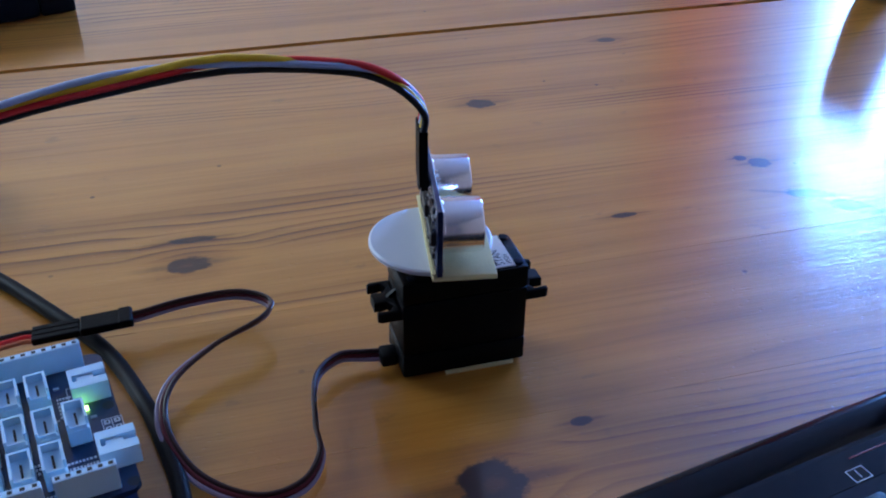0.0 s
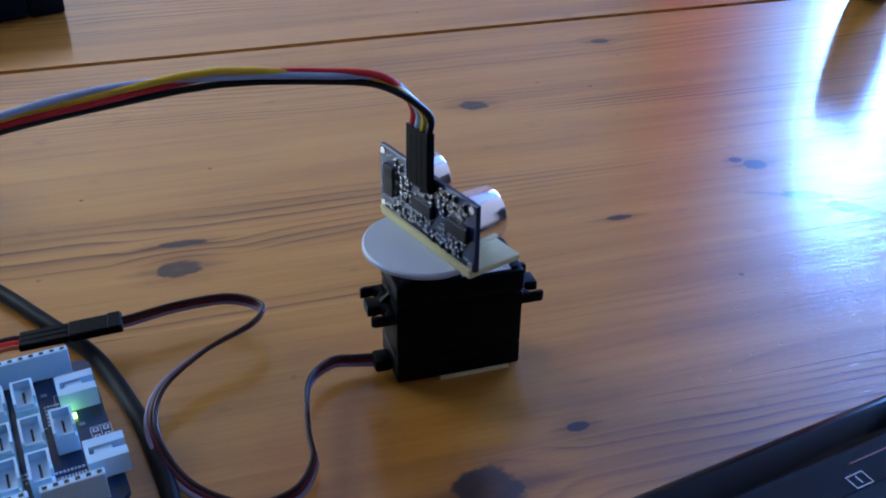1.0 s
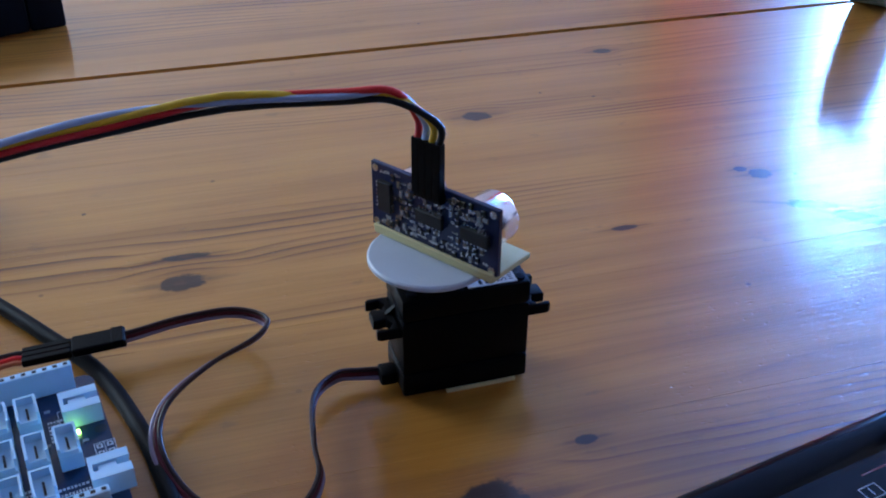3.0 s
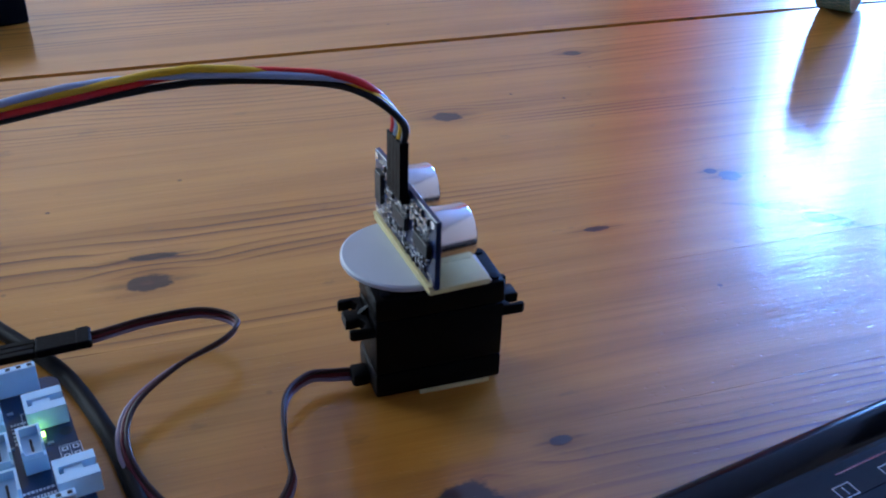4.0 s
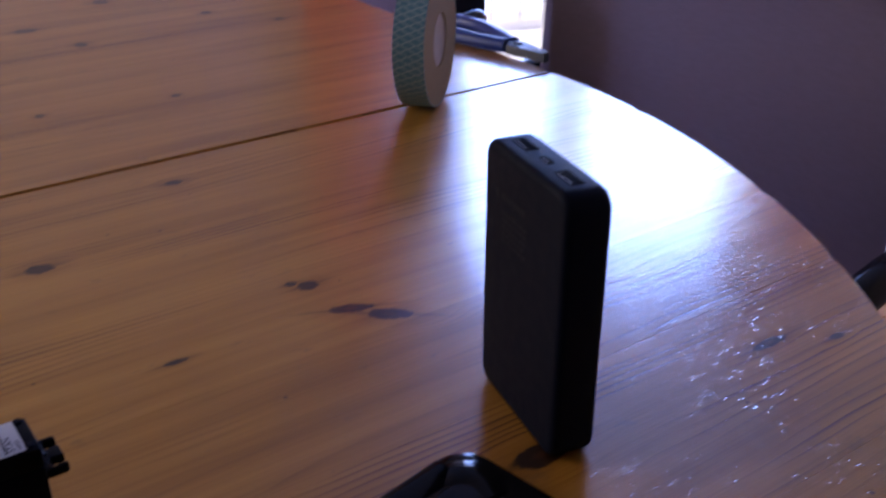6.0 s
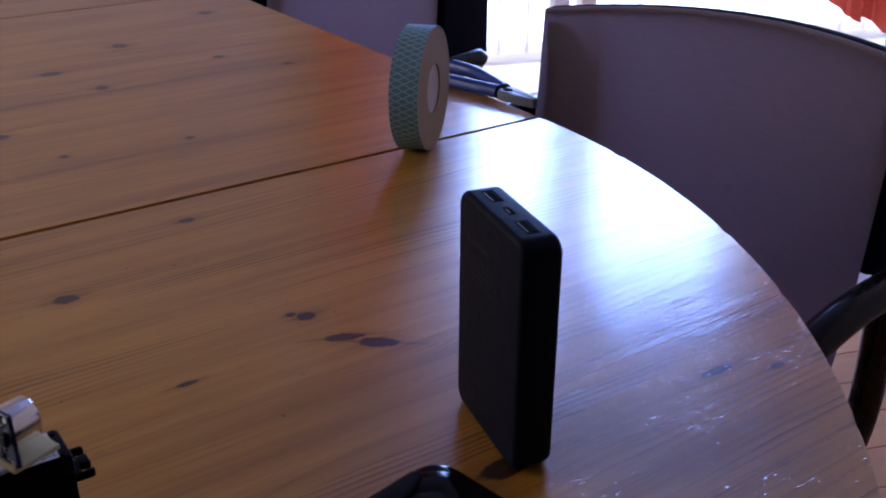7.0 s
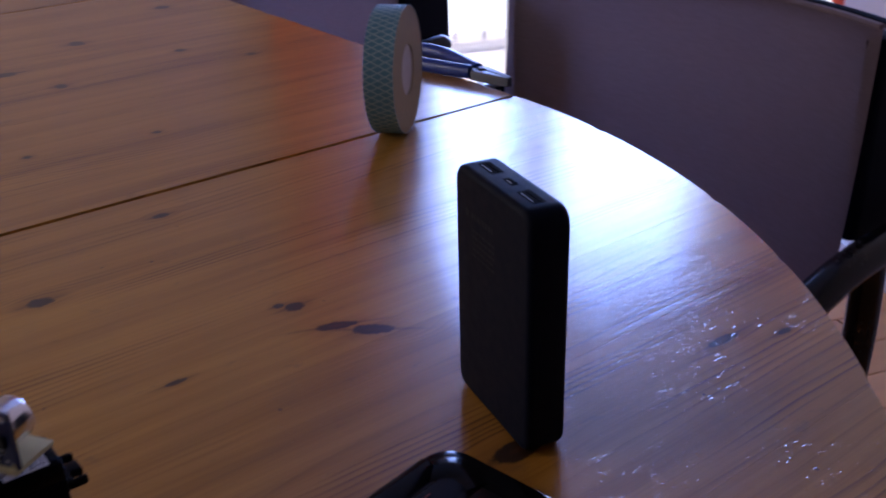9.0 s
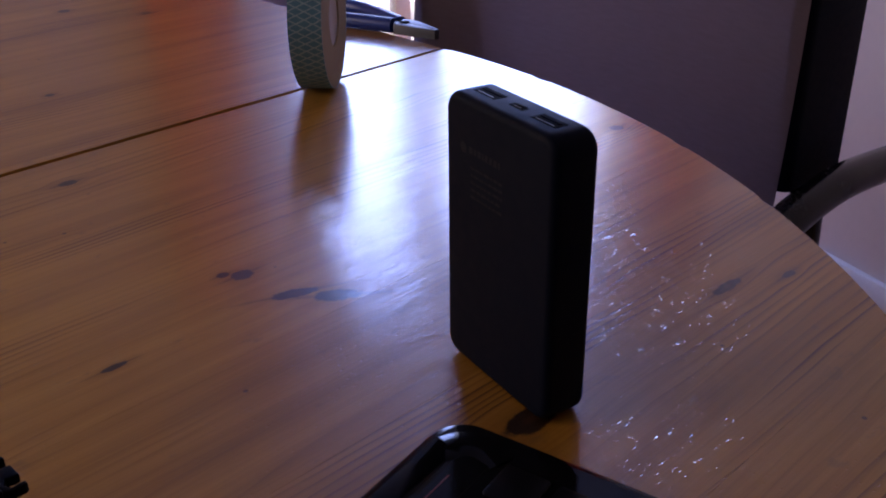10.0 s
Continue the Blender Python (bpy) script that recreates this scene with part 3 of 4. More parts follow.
def servo():
    s = thing("servo_motor", SERVO, "black standard servo motor stuck upright to the table", "servo motor")
    part("foam_pad", boxed(-0.006, 0.0165, -0.0097, 0.0085, 0.0, 0.0014), FOAM, s, "cream foam tape under the motor")
    bm = boxed(-0.0201, 0.0201, -0.0099, 0.0099, 0.0014, 0.0100, bevel=0.0011)
    part("bottom_case", bm, BLACK_PLASTIC, s)
    part("case", boxed(-0.0199, 0.0199, -0.0097, 0.0097, 0.0101, 0.0290, bevel=0.0007), BLACK_PLASTIC, s)
    part("top_case", boxed(-0.0201, 0.0201, -0.0099, 0.0099, 0.0291, 0.0372, bevel=0.0013), BLACK_PLASTIC, s)
    part("shaft_boss", turned(bmesh.new(), [(0.0075, 0.0370), (0.0068, 0.0395), (0.0045, 0.0398), (0.0045, 0.0425)], 32, Matrix.Translation((-0.0098, 0, 0))), BLACK_PLASTIC, s)
    # ears with open slots, two prongs and a gusset a side
    for side in (-1, 1):
        bm = bmesh.new()
        a, c = (0.0199, 0.0272)
        pts = [(a, -0.0090), (c - 0.0010, -0.0090), (c, -0.0082), (c, -0.0070), (c - 0.0016, -0.0069), (c - 0.0040, -0.0073), (c - 0.0054, -0.0050), (c - 0.0040, -0.0027),
               (c - 0.0016, -0.0031), (c, -0.0028), (c, 0.0028), (c - 0.0016, 0.0031), (c - 0.0040, 0.0027), (c - 0.0054, 0.0050), (c - 0.0040, 0.0073), (c - 0.0016, 0.0069), (c, 0.0070),
               (c, 0.0082), (c - 0.0010, 0.0090), (a, 0.0090)]
        outline(bm, [(side * x, y) for x, y in pts], 0.0238, 0.0270, 0.0006, 2)
        part("mounting_ear", bm, BLACK_PLASTIC, s)
        bm = bmesh.new()
        for y in (-0.0006,):
            outline(bm, [(side * 0.0199, 0.0), (side * 0.0228, 0.0), (side * 0.0199, 0.0024)], -0.0007, 0.0007)
            bmesh.ops.transform(bm, matrix=pose(0, 0, 0.0270, 90, 0, 0), verts=bm.verts)
        part("gusset", bm, BLACK_PLASTIC, s)
    for x in (-0.0165, 0.0172):
        for y in (-0.0072, 0.0072):
            part("case_screw", turned(bmesh.new(), [(0.0015, 0.0371), (0.0015, 0.0379), (0.0009, 0.0380)], 16, Matrix.Translation((x, y, 0))), BLACK_MATT, s)
    part("cable_boot", boxed(-0.0255, -0.0198, -0.0036, 0.0030, 0.0018, 0.0066, bevel=0.0012), BLACK_PLASTIC, s, "black rubber cable boot")
    lab = part("label", boxed(0.0005, 0.0158, -0.0088, 0.0088, 0.0372, 0.0375), PAPER, s, "white printed paper label")
    lettering("STAN", 0.0034, INK, lab, pose(0.0128, -0.0078, 0.03755, 0, 0, 90))
    lettering("HIGH", 0.0022, INK, lab, pose(0.0150, -0.0078, 0.03755, 0, 0, 90))
    part("rule", boxed(0.0098, 0.0103, -0.0080, 0.0070, 0.0375, 0.03757), INK, lab)
    for i, w in enumerate((0.011, 0.008)):
        part("print_bar", boxed(0.0062 - 0.002 * i, 0.0072 - 0.002 * i, -0.0080, -0.0080 + w, 0.0375, 0.03757), INK, lab)
    return s


servo()


def sensor():
    """The turning head: round horn, foam strip, circuit board with two transducers, four-way plug."""
    h = thing("distance_sensor", pose(*DISC_AT, 0.0, 0, 0, 10.8), "blue ultrasonic distance sensor board on a white servo horn", "sensor")
    part("servo_horn", turned(bmesh.new(), [(0.0050, 0.0426), (0.0052, 0.0440), (0.0178, 0.0442), (0.0186, 0.0449), (0.0186, 0.0459), (0.0180, 0.0464)], 64), HORN_WHITE, h,
         "round white nylon servo horn")
    part("foam_strip", boxed(-0.0020, 0.0165, -0.0228, 0.0222, 0.0464, 0.0484, bevel=0.0006), FOAM, h, "cream double-sided foam strip")
    part("foam_lip", boxed(-0.0023, -0.0009, -0.0228, 0.0222, 0.0484, 0.0494, bevel=0.0004), FOAM, h, "cream foam behind the board")
    b0, b1, T = 0.0485, 0.0697, 0.0008
    board = part("circuit_board", boxed(-T, T, -0.0236, 0.0236, b0, b1, bevel=0.0002, seg=1), PCB_BLUE, h, "dark blue circuit board")
    for y in (-0.0217, 0.0217):
        for z in (b0 + 0.0017, b1 - 0.0017):
            part("solder_ring", turned(bmesh.new(), [(0.0012, -0.0011), (0.0012, 0.0011)], 16, pose(0, y, z, 0, 90, 0)), SOLDER, board)
    for y in (-0.0130, 0.0130):
        z = 0.0592
        can = part("transducer", turned(bmesh.new(), [(0.0082, 0.0), (0.0082, 0.0008), (0.0079, 0.0010), (0.0079, 0.0112), (0.0076, 0.0118), (0.0069, 0.0120), (0.0067, 0.0114)], 48,
                                        pose(0.0009, y, z, 0, 90, 0)), ALUMINIUM, h, "shiny aluminium transducer can")
        part("mesh_cover", turned(bmesh.new(), [(0.0067, 0.0100), (0.0067, 0.0116), (0.0040, 0.0118), (0.0010, 0.01185)], 32, pose(0.0009, y, z, 0, 90, 0)), MESH_DARK, can, "dark wire mesh")
    # back of the board: three chips with legs, small parts, printed marks
    for y, z, w, hh in ((0.0175, 0.0600, 0.0050, 0.0098), (0.0005, 0.0588, 0.0098, 0.0042), (-0.0160, 0.0592, 0.0098, 0.0042)):
        part("chip", boxed(-T - 0.0016, -T, y - w / 2, y + w / 2, z - hh / 2, z + hh / 2, bevel=0.0002, seg=1), CHIP, board, "black chip")
        bm = bmesh.new()
        for i in range(7):
            for sgn in (-1, 1):
                f = (i - 3) * 0.00127
                if w < hh:
                    box(bm, -T - 0.0009, -T, y + sgn * w / 2 + (0 if sgn > 0 else -0.0010), y + sgn * w / 2 + (0.0010 if sgn > 0 else 0), z + f - 0.0002, z + f + 0.0002)
                else:
                    box(bm, -T - 0.0009, -T, y + f - 0.0002, y + f + 0.0002, z + sgn * hh / 2 + (0 if sgn > 0 else -0.0010), z + sgn * hh / 2 + (0.0010 if sgn > 0 else 0))
        part("chip_legs", bm, SOLDER, board, smooth=False)["kind"] = "stuff"
    rnd = random.Random(7)
    taken = [(0.0175, 0.0600, 0.0046, 0.0062), (0.0005, 0.0588, 0.0062, 0.0036), (-0.0160, 0.0592, 0.0062, 0.0036), (0.0, 0.0672, 0.0062, 0.0030)]
    bodies, ends, marks = {0: bmesh.new(), 1: bmesh.new(), 2: bmesh.new()}, bmesh.new(), bmesh.new()
    made = 0
    for _ in range(900):
        y, z = rnd.uniform(-0.0195, 0.0195), rnd.uniform(b0 + 0.0016, b1 - 0.0016)
        if any(abs(y - ty) < tw and abs(z - tz) < th for ty, tz, tw, th in taken):
            continue
        up = rnd.random() < 0.5
        w, hh = (0.0005, 0.0009) if up else (0.0009, 0.0005)
        taken.append((y, z, w + 0.0009, hh + 0.0009))
        if rnd.random() < 0.25:
            for q in range(4):
                ww = rnd.uniform(0.0002, 0.0006)
                box(marks, -T - 0.00008, -T, y - 0.0009 + q * 0.0005, y - 0.0009 + q * 0.0005 + 0.0003, z - ww, z + ww)
            continue
        box(bodies[rnd.choice((0, 0, 1, 2))], -T - 0.0007, -T, y - w, y + w, z - hh, z + hh)
        for sgn in (-1, 1):
            if up:
                box(ends, -T - 0.00072, -T, y - w, y + w, z + sgn * hh - 0.00022, z + sgn * hh + 0.00022)
            else:
                box(ends, -T - 0.00072, -T, y + sgn * w - 0.00022, y + sgn * w + 0.00022, z - hh, z + hh)
        made += 1
        if made > 120:
            break
    for i, m_ in ((0, CHIP), (1, SMD_TAN), (2, SMD_GREY)):
        part("small_components", bodies[i], m_, board, smooth=False)["kind"] = "stuff"
    part("solder_row", ends, SOLDER, board, smooth=False)["kind"] = "stuff"
    part("printed_marks", marks, SILK, board, smooth=False)["kind"] = "stuff"
    # header and the four-way jumper plug
    part("pin_header", boxed(-0.0034, -T, -0.0051, 0.0051, b1 - 0.0040, b1 - 0.0014, bevel=0.0002, seg=1), BLACK_PLASTIC, board)
    for i in range(4):
        y = (i - 1.5) * 0.00254
        part("header_pin", boxed(T, 0.0024, y - 0.0003, y + 0.0003, b1 - 0.0026, b1 - 0.0020), SOLDER, board)
    for i in range(4):
        y = (1.5 - i) * 0.00254
        part("jumper_plug", boxed(-0.0040, -0.0014, y - 0.00126, y + 0.00126, b1 - 0.0026, b1 + 0.0145, bevel=0.00012, seg=1), BLACK_PLASTIC, h)
    for ob in h.children:
        if not ob.name.startswith("servo_horn"):
            ob.location.y = -0.0015
    return h


SENSOR = sensor()


# ---- cables that lie still ----
def servo_cable():
    c = thing("servo_cable", pose(0, 0, 0), "flat three-wire servo cable in brown, maroon and white", "cable")
    line = smooth_line([(-0.0185, 0.2245, 0.0042), (-0.0245, 0.2232, 0.0046), (-0.0320, 0.2195, 0.0060), (-0.0368, 0.2080, 0.0068), (-0.0340, 0.1900, 0.0055), (-0.0305, 0.1780, 0.0045),
                        (-0.0340, 0.1672, 0.0032), (-0.0460, 0.1622, 0.0026), (-0.0640, 0.1690, 0.0032), (-0.0775, 0.1850, 0.0055), (-0.0800, 0.2010, 0.0080),
                        (-0.0715, 0.2180, 0.0095), (-0.0590, 0.2320, 0.0105), (-0.0580, 0.2420, 0.0100), (-0.0700, 0.2475, 0.0090), (-0.0860, 0.2425, 0.0085), (-0.0985, 0.2345, 0.0085), (-0.1030, 0.2322, 0.0084)], 10)
    n = len(line)
    for k, (mat_, name, lab) in enumerate(((WIRE_BROWN, "wire", "dark brown wire"), (WIRE_MAROON, "wire", "maroon wire"), (WIRE_WHITE, "wire", "white wire"))):
        pts = []
        for i, q in enumerate(line):
            d = (line[min(i + 1, n - 1)] - line[max(i - 1, 0)]).normalized()
            s = d.cross(Vector((0, 0, 1))).normalized()
            up = s.cross(d)
            tw = radians(55 + 35 * math.sin(i / n * 9.0))
            off = s * math.cos(tw) + up * math.sin(tw)
            q2 = q + off * (k - 1) * -0.00135
            q2.z = max(q2.z, 0.0009)
            pts.append(q2)
        part(name, tube(bmesh.new(), pts, 0.00078, 8), mat_, c, lab)
    return c


servo_cable()


def plug_pair():
    m = pose(-0.1165, 0.2268, 0.0082, 0, -3, 20)
    p = thing("servo_plug", m, "black three-way servo plug joined to jumper leads", "plug")
    part("plug_body", boxed(0.0, 0.0165, -0.0040, 0.0040, -0.0014, 0.0016, bevel=0.0004, seg=1), BLACK_PLASTIC, p)
    part("plug_rib", boxed(0.0120, 0.0160, -0.0042, 0.0042, -0.0010, 0.0018, bevel=0.0003, seg=1), BLACK_PLASTIC, p)
    for i in range(3):
        y = (i - 1) * 0.0026
        part("jumper_socket", boxed(-0.0150, -0.0002, y - 0.00125, y + 0.00125, -0.0012, 0.0013, bevel=0.0003, seg=1), BLACK_PLASTIC, p)
        line = smooth_line([(-0.0148, y, 0), (-0.0200, y, 0.0002), (-0.0400, y * 1.4 - 0.002, -0.001), (-0.0800, y * 2 - 0.012, -0.004)], 6)
        part("jumper_wire", tube(bmesh.new(), line, 0.0008, 8), (WIRE_ORANGE, WIRE_RED, WIRE_BLACK)[i], p, ("orange wire", "red wire", "black wire")[i])


plug_pair()


def thick_cable():
    line = smooth_line([(-0.260, 0.318, 0.0026), (-0.205, 0.286, 0.0026), (-0.1590, 0.2590, 0.0026), (-0.1320, 0.2405, 0.0026), (-0.1080, 0.2225, 0.0026), (-0.0880, 0.1990, 0.0026),
                        (-0.0755, 0.1800, 0.0026), (-0.0655, 0.1610, 0.0026), (-0.0600, 0.1380, 0.0026), (-0.0640, 0.1100, 0.0026), (-0.0850, 0.0800, 0.0026)], 8)
    ob = part("power_cable", tube(bmesh.new(), line, 0.0026, 14), BLACK_PVC)
    tagged(ob, "thick black round cable lying on the table", "cable")


thick_cable()


def box_at_back():
    d = thing("power_brick", pose(-0.2367, 0.5427, 0.0, 0, 0, 217.0), "dark grey plastic power brick on the table", "power brick")
    part("brick_body", boxed(0.0205, 0.105, -0.052, 0.0005, 0.0, 0.030, bevel=0.0025), BLACK_MATT, d)
    part("end_cap", boxed(0.0, 0.0200, -0.050, 0.0, 0.0, 0.0275, bevel=0.0015), BLACK_MATT, d)
    j = thing("jack_plug", pose(-0.197, 0.315, 0.0), "rounded black cable plug lying on the table", "plug")
    part("plug_shell", turned(bmesh.new(), [(0.004, 0.0), (0.0085, 0.004), (0.0095, 0.015), (0.0095, 0.030), (0.006, 0.036)], 28, pose(0.0005, -0.012, 0.0095, 0, 90, 110)), BLACK_MATT, j)


box_at_back()


# ---- the controller board ----
def controller():
    c = thing("controller_board", pose(-0.1050, 0.2013, 0.0, 0, 0, 29.5), "dark blue controller shield board with white sockets and a lit lamp", "circuit board")
    # x along the header rows; y runs away from the viewer, so places down the board are minus
    low = part("base_board", outline(bmesh.new(), round_rect(-0.066, 0.004, -0.0570, 0.0020, 0.002), 0.0035, 0.0051), PCB_BLUE, c, "blue base circuit board")
    for x in (-0.06, -0.002):
        for y in (-0.053, -0.002):
            part("spacer", turned(bmesh.new(), [(0.0022, 0.0), (0.0022, 0.0035)], 12, Matrix.Translation((x, y, 0))), BLACK_PLASTIC, low)
    for y0 in (-0.0556, -0.0012):
        part("stacking_header", boxed(-0.046, 0.0, y0 - 0.0013, y0 + 0.0013, 0.0051, 0.0136), BLACK_PLASTIC, low)
    bd = part("shield_board", outline(bmesh.new(), round_rect(-0.066, 0.0052, -0.0585, 0.0028, 0.0035), 0.0137, 0.0153), PCB_SHIELD, c, "dark blue shield board")
    Z = 0.0153

    def header(x0, x1, y0):
        hd = part("header_socket", boxed(x0, x1, y0 - 0.00125, y0 + 0.00125, Z, Z + 0.0085, bevel=0.0002, seg=1), CONN_WHITE, c, "white pin header socket")
        n = int((x1 - x0) / 0.00254)
        for i in range(n):
            x = x1 - (i + 0.5) * (x1 - x0) / n
            part("pin_hole", boxed(x - 0.0006, x + 0.0006, y0 - 0.0006, y0 + 0.0006, Z + 0.0085, Z + 0.00856), INK, hd)

    header(-0.0254, 0.0, -0.0012)
    header(-0.0475, -0.0270, -0.0012)
    header(-0.0152, 0.0003, -0.0556)
    header(-0.0380, -0.0178, -0.0556)

    def upright_socket(x, y):
        g = part("cable_socket", boxed(x - 0.0029, x + 0.0029, y - 0.0050, y + 0.0050, Z, Z + 0.0052, bevel=0.0002, seg=1), CONN_WHITE, c, "white four-pin cable socket")
        for args in ((x - 0.0029, x - 0.0022, y - 0.0050, y + 0.0050, 0.0078), (x + 0.0022, x + 0.0029, y - 0.0032, y + 0.0050, 0.0078),
                     (x - 0.0022, x + 0.0022, y - 0.0050, y - 0.0043, 0.0066), (x - 0.0022, x + 0.0022, y + 0.0043, y + 0.0050, 0.0078)):
            part("socket_wall", boxed(*args[:4], Z + 0.0052, Z + args[4]), CONN_WHITE, g)
        # one dark strip stands for the slit's shade, in place of pins
        part("slit_strip", boxed(x - 0.0003, x + 0.0003, y - 0.0032, y + 0.0020, Z + 0.0052, Z + 0.0056), CHIP, g, "dark strip for the slit over the pins")

    upright_socket(-0.0062, -0.0312)
    for y in (-0.0150, -0.0312, -0.0455):
        for x in (-0.0140, -0.0217, -0.0294, -0.0371, -0.0448):
            upright_socket(x, y)

    def side_socket(x, y):
        g = part("cable_socket", boxed(x - 0.0052, x + 0.0050, y - 0.0045, y + 0.0045, Z, Z + 0.0012), CONN_WHITE, c, "white side-entry cable socket")
        for args in ((x - 0.0052, x + 0.0050, y + 0.0036, y + 0.0045, Z + 0.0012, Z + 0.0062), (x - 0.0052, x + 0.0050, y - 0.0045, y - 0.0036, Z + 0.0012, Z + 0.0062),
                     (x - 0.0052, x - 0.0042, y - 0.0036, y + 0.0036, Z + 0.0012, Z + 0.0062), (x - 0.0042, x + 0.0050, y - 0.0036, y - 0.0014, Z + 0.0048, Z + 0.0062),
                     (x - 0.0042, x + 0.0050, y + 0.0014, y + 0.0036, Z + 0.0048, Z + 0.0062), (x - 0.0030, x + 0.0016, y - 0.0010, y + 0.0010, Z + 0.0040, Z + 0.0056)):
            part("socket_wall", boxed(*args), CONN_WHITE, g)

    side_socket(-0.0004, -0.0152)
    side_socket(0.0022, -0.0448)
    led = part("lamp", boxed(-0.0045, -0.0022, -0.0232, -0.0216, Z, Z + 0.0010, bevel=0.0002, seg=1), LED_ON, c, "lit yellow-green indicator lamp")
    for y in (-0.0210, -0.0535):
        part("mounting_hole", turned(bmesh.new(), [(0.0017, Z - 0.0018), (0.0017, Z + 0.00006)], 20, Matrix.Translation((0.0035 - (0.0 if y < -0.03 else 0.0005), y - 0.002, 0))), INK, bd)
    rnd = random.Random(3)
    marks = bmesh.new()
    for x0, y0, w, n in ((-0.0098, -0.0145, 0.0035, 6), (-0.0120, -0.0420, 0.0085, 1), (-0.0120, -0.0442, 0.0085, 1), (-0.0200, -0.0390, 0.0025, 3), (-0.0085, -0.0225, 0.0022, 4), (-0.0200, -0.0520, 0.0060, 2)):
        for i in range(n):
            x = x0
            while x < x0 + w:
                ww = rnd.uniform(0.0003, 0.0008)
                box(marks, x, x + ww, y0 - 0.0016 * i - 0.0009, y0 - 0.0016 * i, Z, Z + 0.00005)
                x += ww + 0.0003
    for args in ((0.0000, 0.0055, -0.0288, -0.0286), (0.0000, 0.0055, -0.0346, -0.0344), (0.0000, 0.0002, -0.0346, -0.0286), (0.0053, 0.0055, -0.0346, -0.0286), (0.0026, 0.0028, -0.0346, -0.0286),
                 (-0.0068, -0.0066, -0.0205, -0.0110), (-0.0068, -0.0045, -0.0112, -0.0110), (-0.0068, -0.0045, -0.0205, -0.0203), (-0.0025, -0.0023, -0.0500, -0.0410), (-0.0025, 0.0, -0.0412, -0.0410)):
        box(marks, *args, Z, Z + 0.00005)
    for x in (0.0014, 0.0041):
        for y in (-0.0301, -0.0330):
            box(marks, x - 0.0008, x + 0.0008, y - 0.0008, y + 0.0008, Z, Z + 0.00006)
    part("printed_marks", marks, SILK, bd, smooth=False)["kind"] = "stuff"
    holes = bmesh.new()
    for x in (0.0014, 0.0041):
        for y in (-0.0301, -0.0330):
            box(holes, x - 0.0004, x + 0.0004, y - 0.0004, y + 0.0004, Z, Z + 0.00010)
    part("via_holes", holes, INK, bd, smooth=False)["kind"] = "stuff"
    for x, y in ((-0.0092, -0.0100), (-0.0110, -0.0245), (-0.0210, -0.0250), (-0.0196, -0.0420), (-0.0015, -0.0265)):
        part("resistor", boxed(x - 0.0008, x + 0.0008, y - 0.0004, y + 0.0004, Z, Z + 0.0005), SMD_GREY, bd)


controller()


# ---- the keyboard ----
def keyboard():
    k = thing("keyboard", pose(0.1656, 0.2322, 0.0, 0, 0, 210.0), "glossy black computer keyboard with flat keys", "keyboard")
    # x runs along the far edge, y towards the viewer
    W, D = 0.44, 0.150
    pts = round_rect(0.0, W, 0.0, D, 0.014, 8)
    part("tray", outline(bmesh.new(), pts, 0.001, 0.0050, 0.0010), BLACK_MATT, k)
    rim = bmesh.new()
    outline(rim, [(x * (1 - 0.004) + 0.0009, y * (1 - 0.012) + 0.0009) for x, y in pts], 0.0050, 0.0105, 0.0045, 5)
    part("glossy_top", rim, BLACK_GLOSS, k, "piano-black glossy top")
    for x in (0.03, W - 0.03):
        for y in (0.02, D - 0.02):
            part("foot", boxed(x - 0.008, x + 0.008, y - 0.003, y + 0.003, 0.0, 0.0012), BLACK_MATT, k)
    roll = smooth_line([(0.016, 0.030, 0.0084), (0.0125, 0.020, 0.0092), (0.019, 0.0118, 0.0092), (0.040, 0.0108, 0.0092), (W / 2, 0.0108, 0.0092), (W - 0.04, 0.0108, 0.0092), (W - 0.016, 0.0118, 0.0088)], 8)
    part("rolled_edge", tube(bmesh.new(), roll, 0.0075, 20, 0.36), BLACK_GLOSS, k, "rounded glossy far edge")
    panel = part("touch_strip", outline(bmesh.new(), round_rect(0.016, 0.118, 0.0165, 0.0275, 0.004), 0.0105, 0.0107, 0.0001, 1), BLACK_GLOSS, k, "dark touch strip with white marks")
    for x in (0.0545, 0.0720):
        for args in ((x - 0.0030, x + 0.0030, 0.0268, 0.0271), (x - 0.0030, x + 0.0030, 0.0226, 0.0229), (x - 0.0030, x - 0.0027, 0.0229, 0.0268), (x + 0.0027, x + 0.0030, 0.0229, 0.0268)):
            part("lock_mark", boxed(*args, 0.0107, 0.01075), MARK_WHITE, panel)
    lettering("A", 0.0036, MARK_WHITE, panel, pose(0.0556, 0.0262, 0.01078, 0, 0, 180))
    lettering("1", 0.0040, MARK_WHITE, panel, pose(0.0731, 0.0261, 0.01078, 0, 0, 180))
    # thin red box paints a reflection on the gloss
    part("reflected_line", boxed(0.030, 0.070, 0.0192, 0.0196, 0.0104, 0.01085), RED_REFLECTION, k, "thin red line, a painted reflection")
    bm = bmesh.new()
    outline(bm, [(x, y) for x, y in round_rect(-0.0080, 0.0080, -0.0080, 0.0080, 0.0016, 3)], 0.0, 0.0016, 0.0006, 2)
    me = mesh_of(bm, KEY_BLACK)
    for j in range(6):
        for i in range(22):
            if i in (4, 8) and j < 5:
                continue
            x, y = 0.0235 + i * 0.0187, 0.0400 + j * 0.0186
            if x > W - 0.016 or y > D - 0.012:
                continue
            q = new("key", me)
            q.parent = k
            q.location = (x, y, 0.0098)


keyboard()


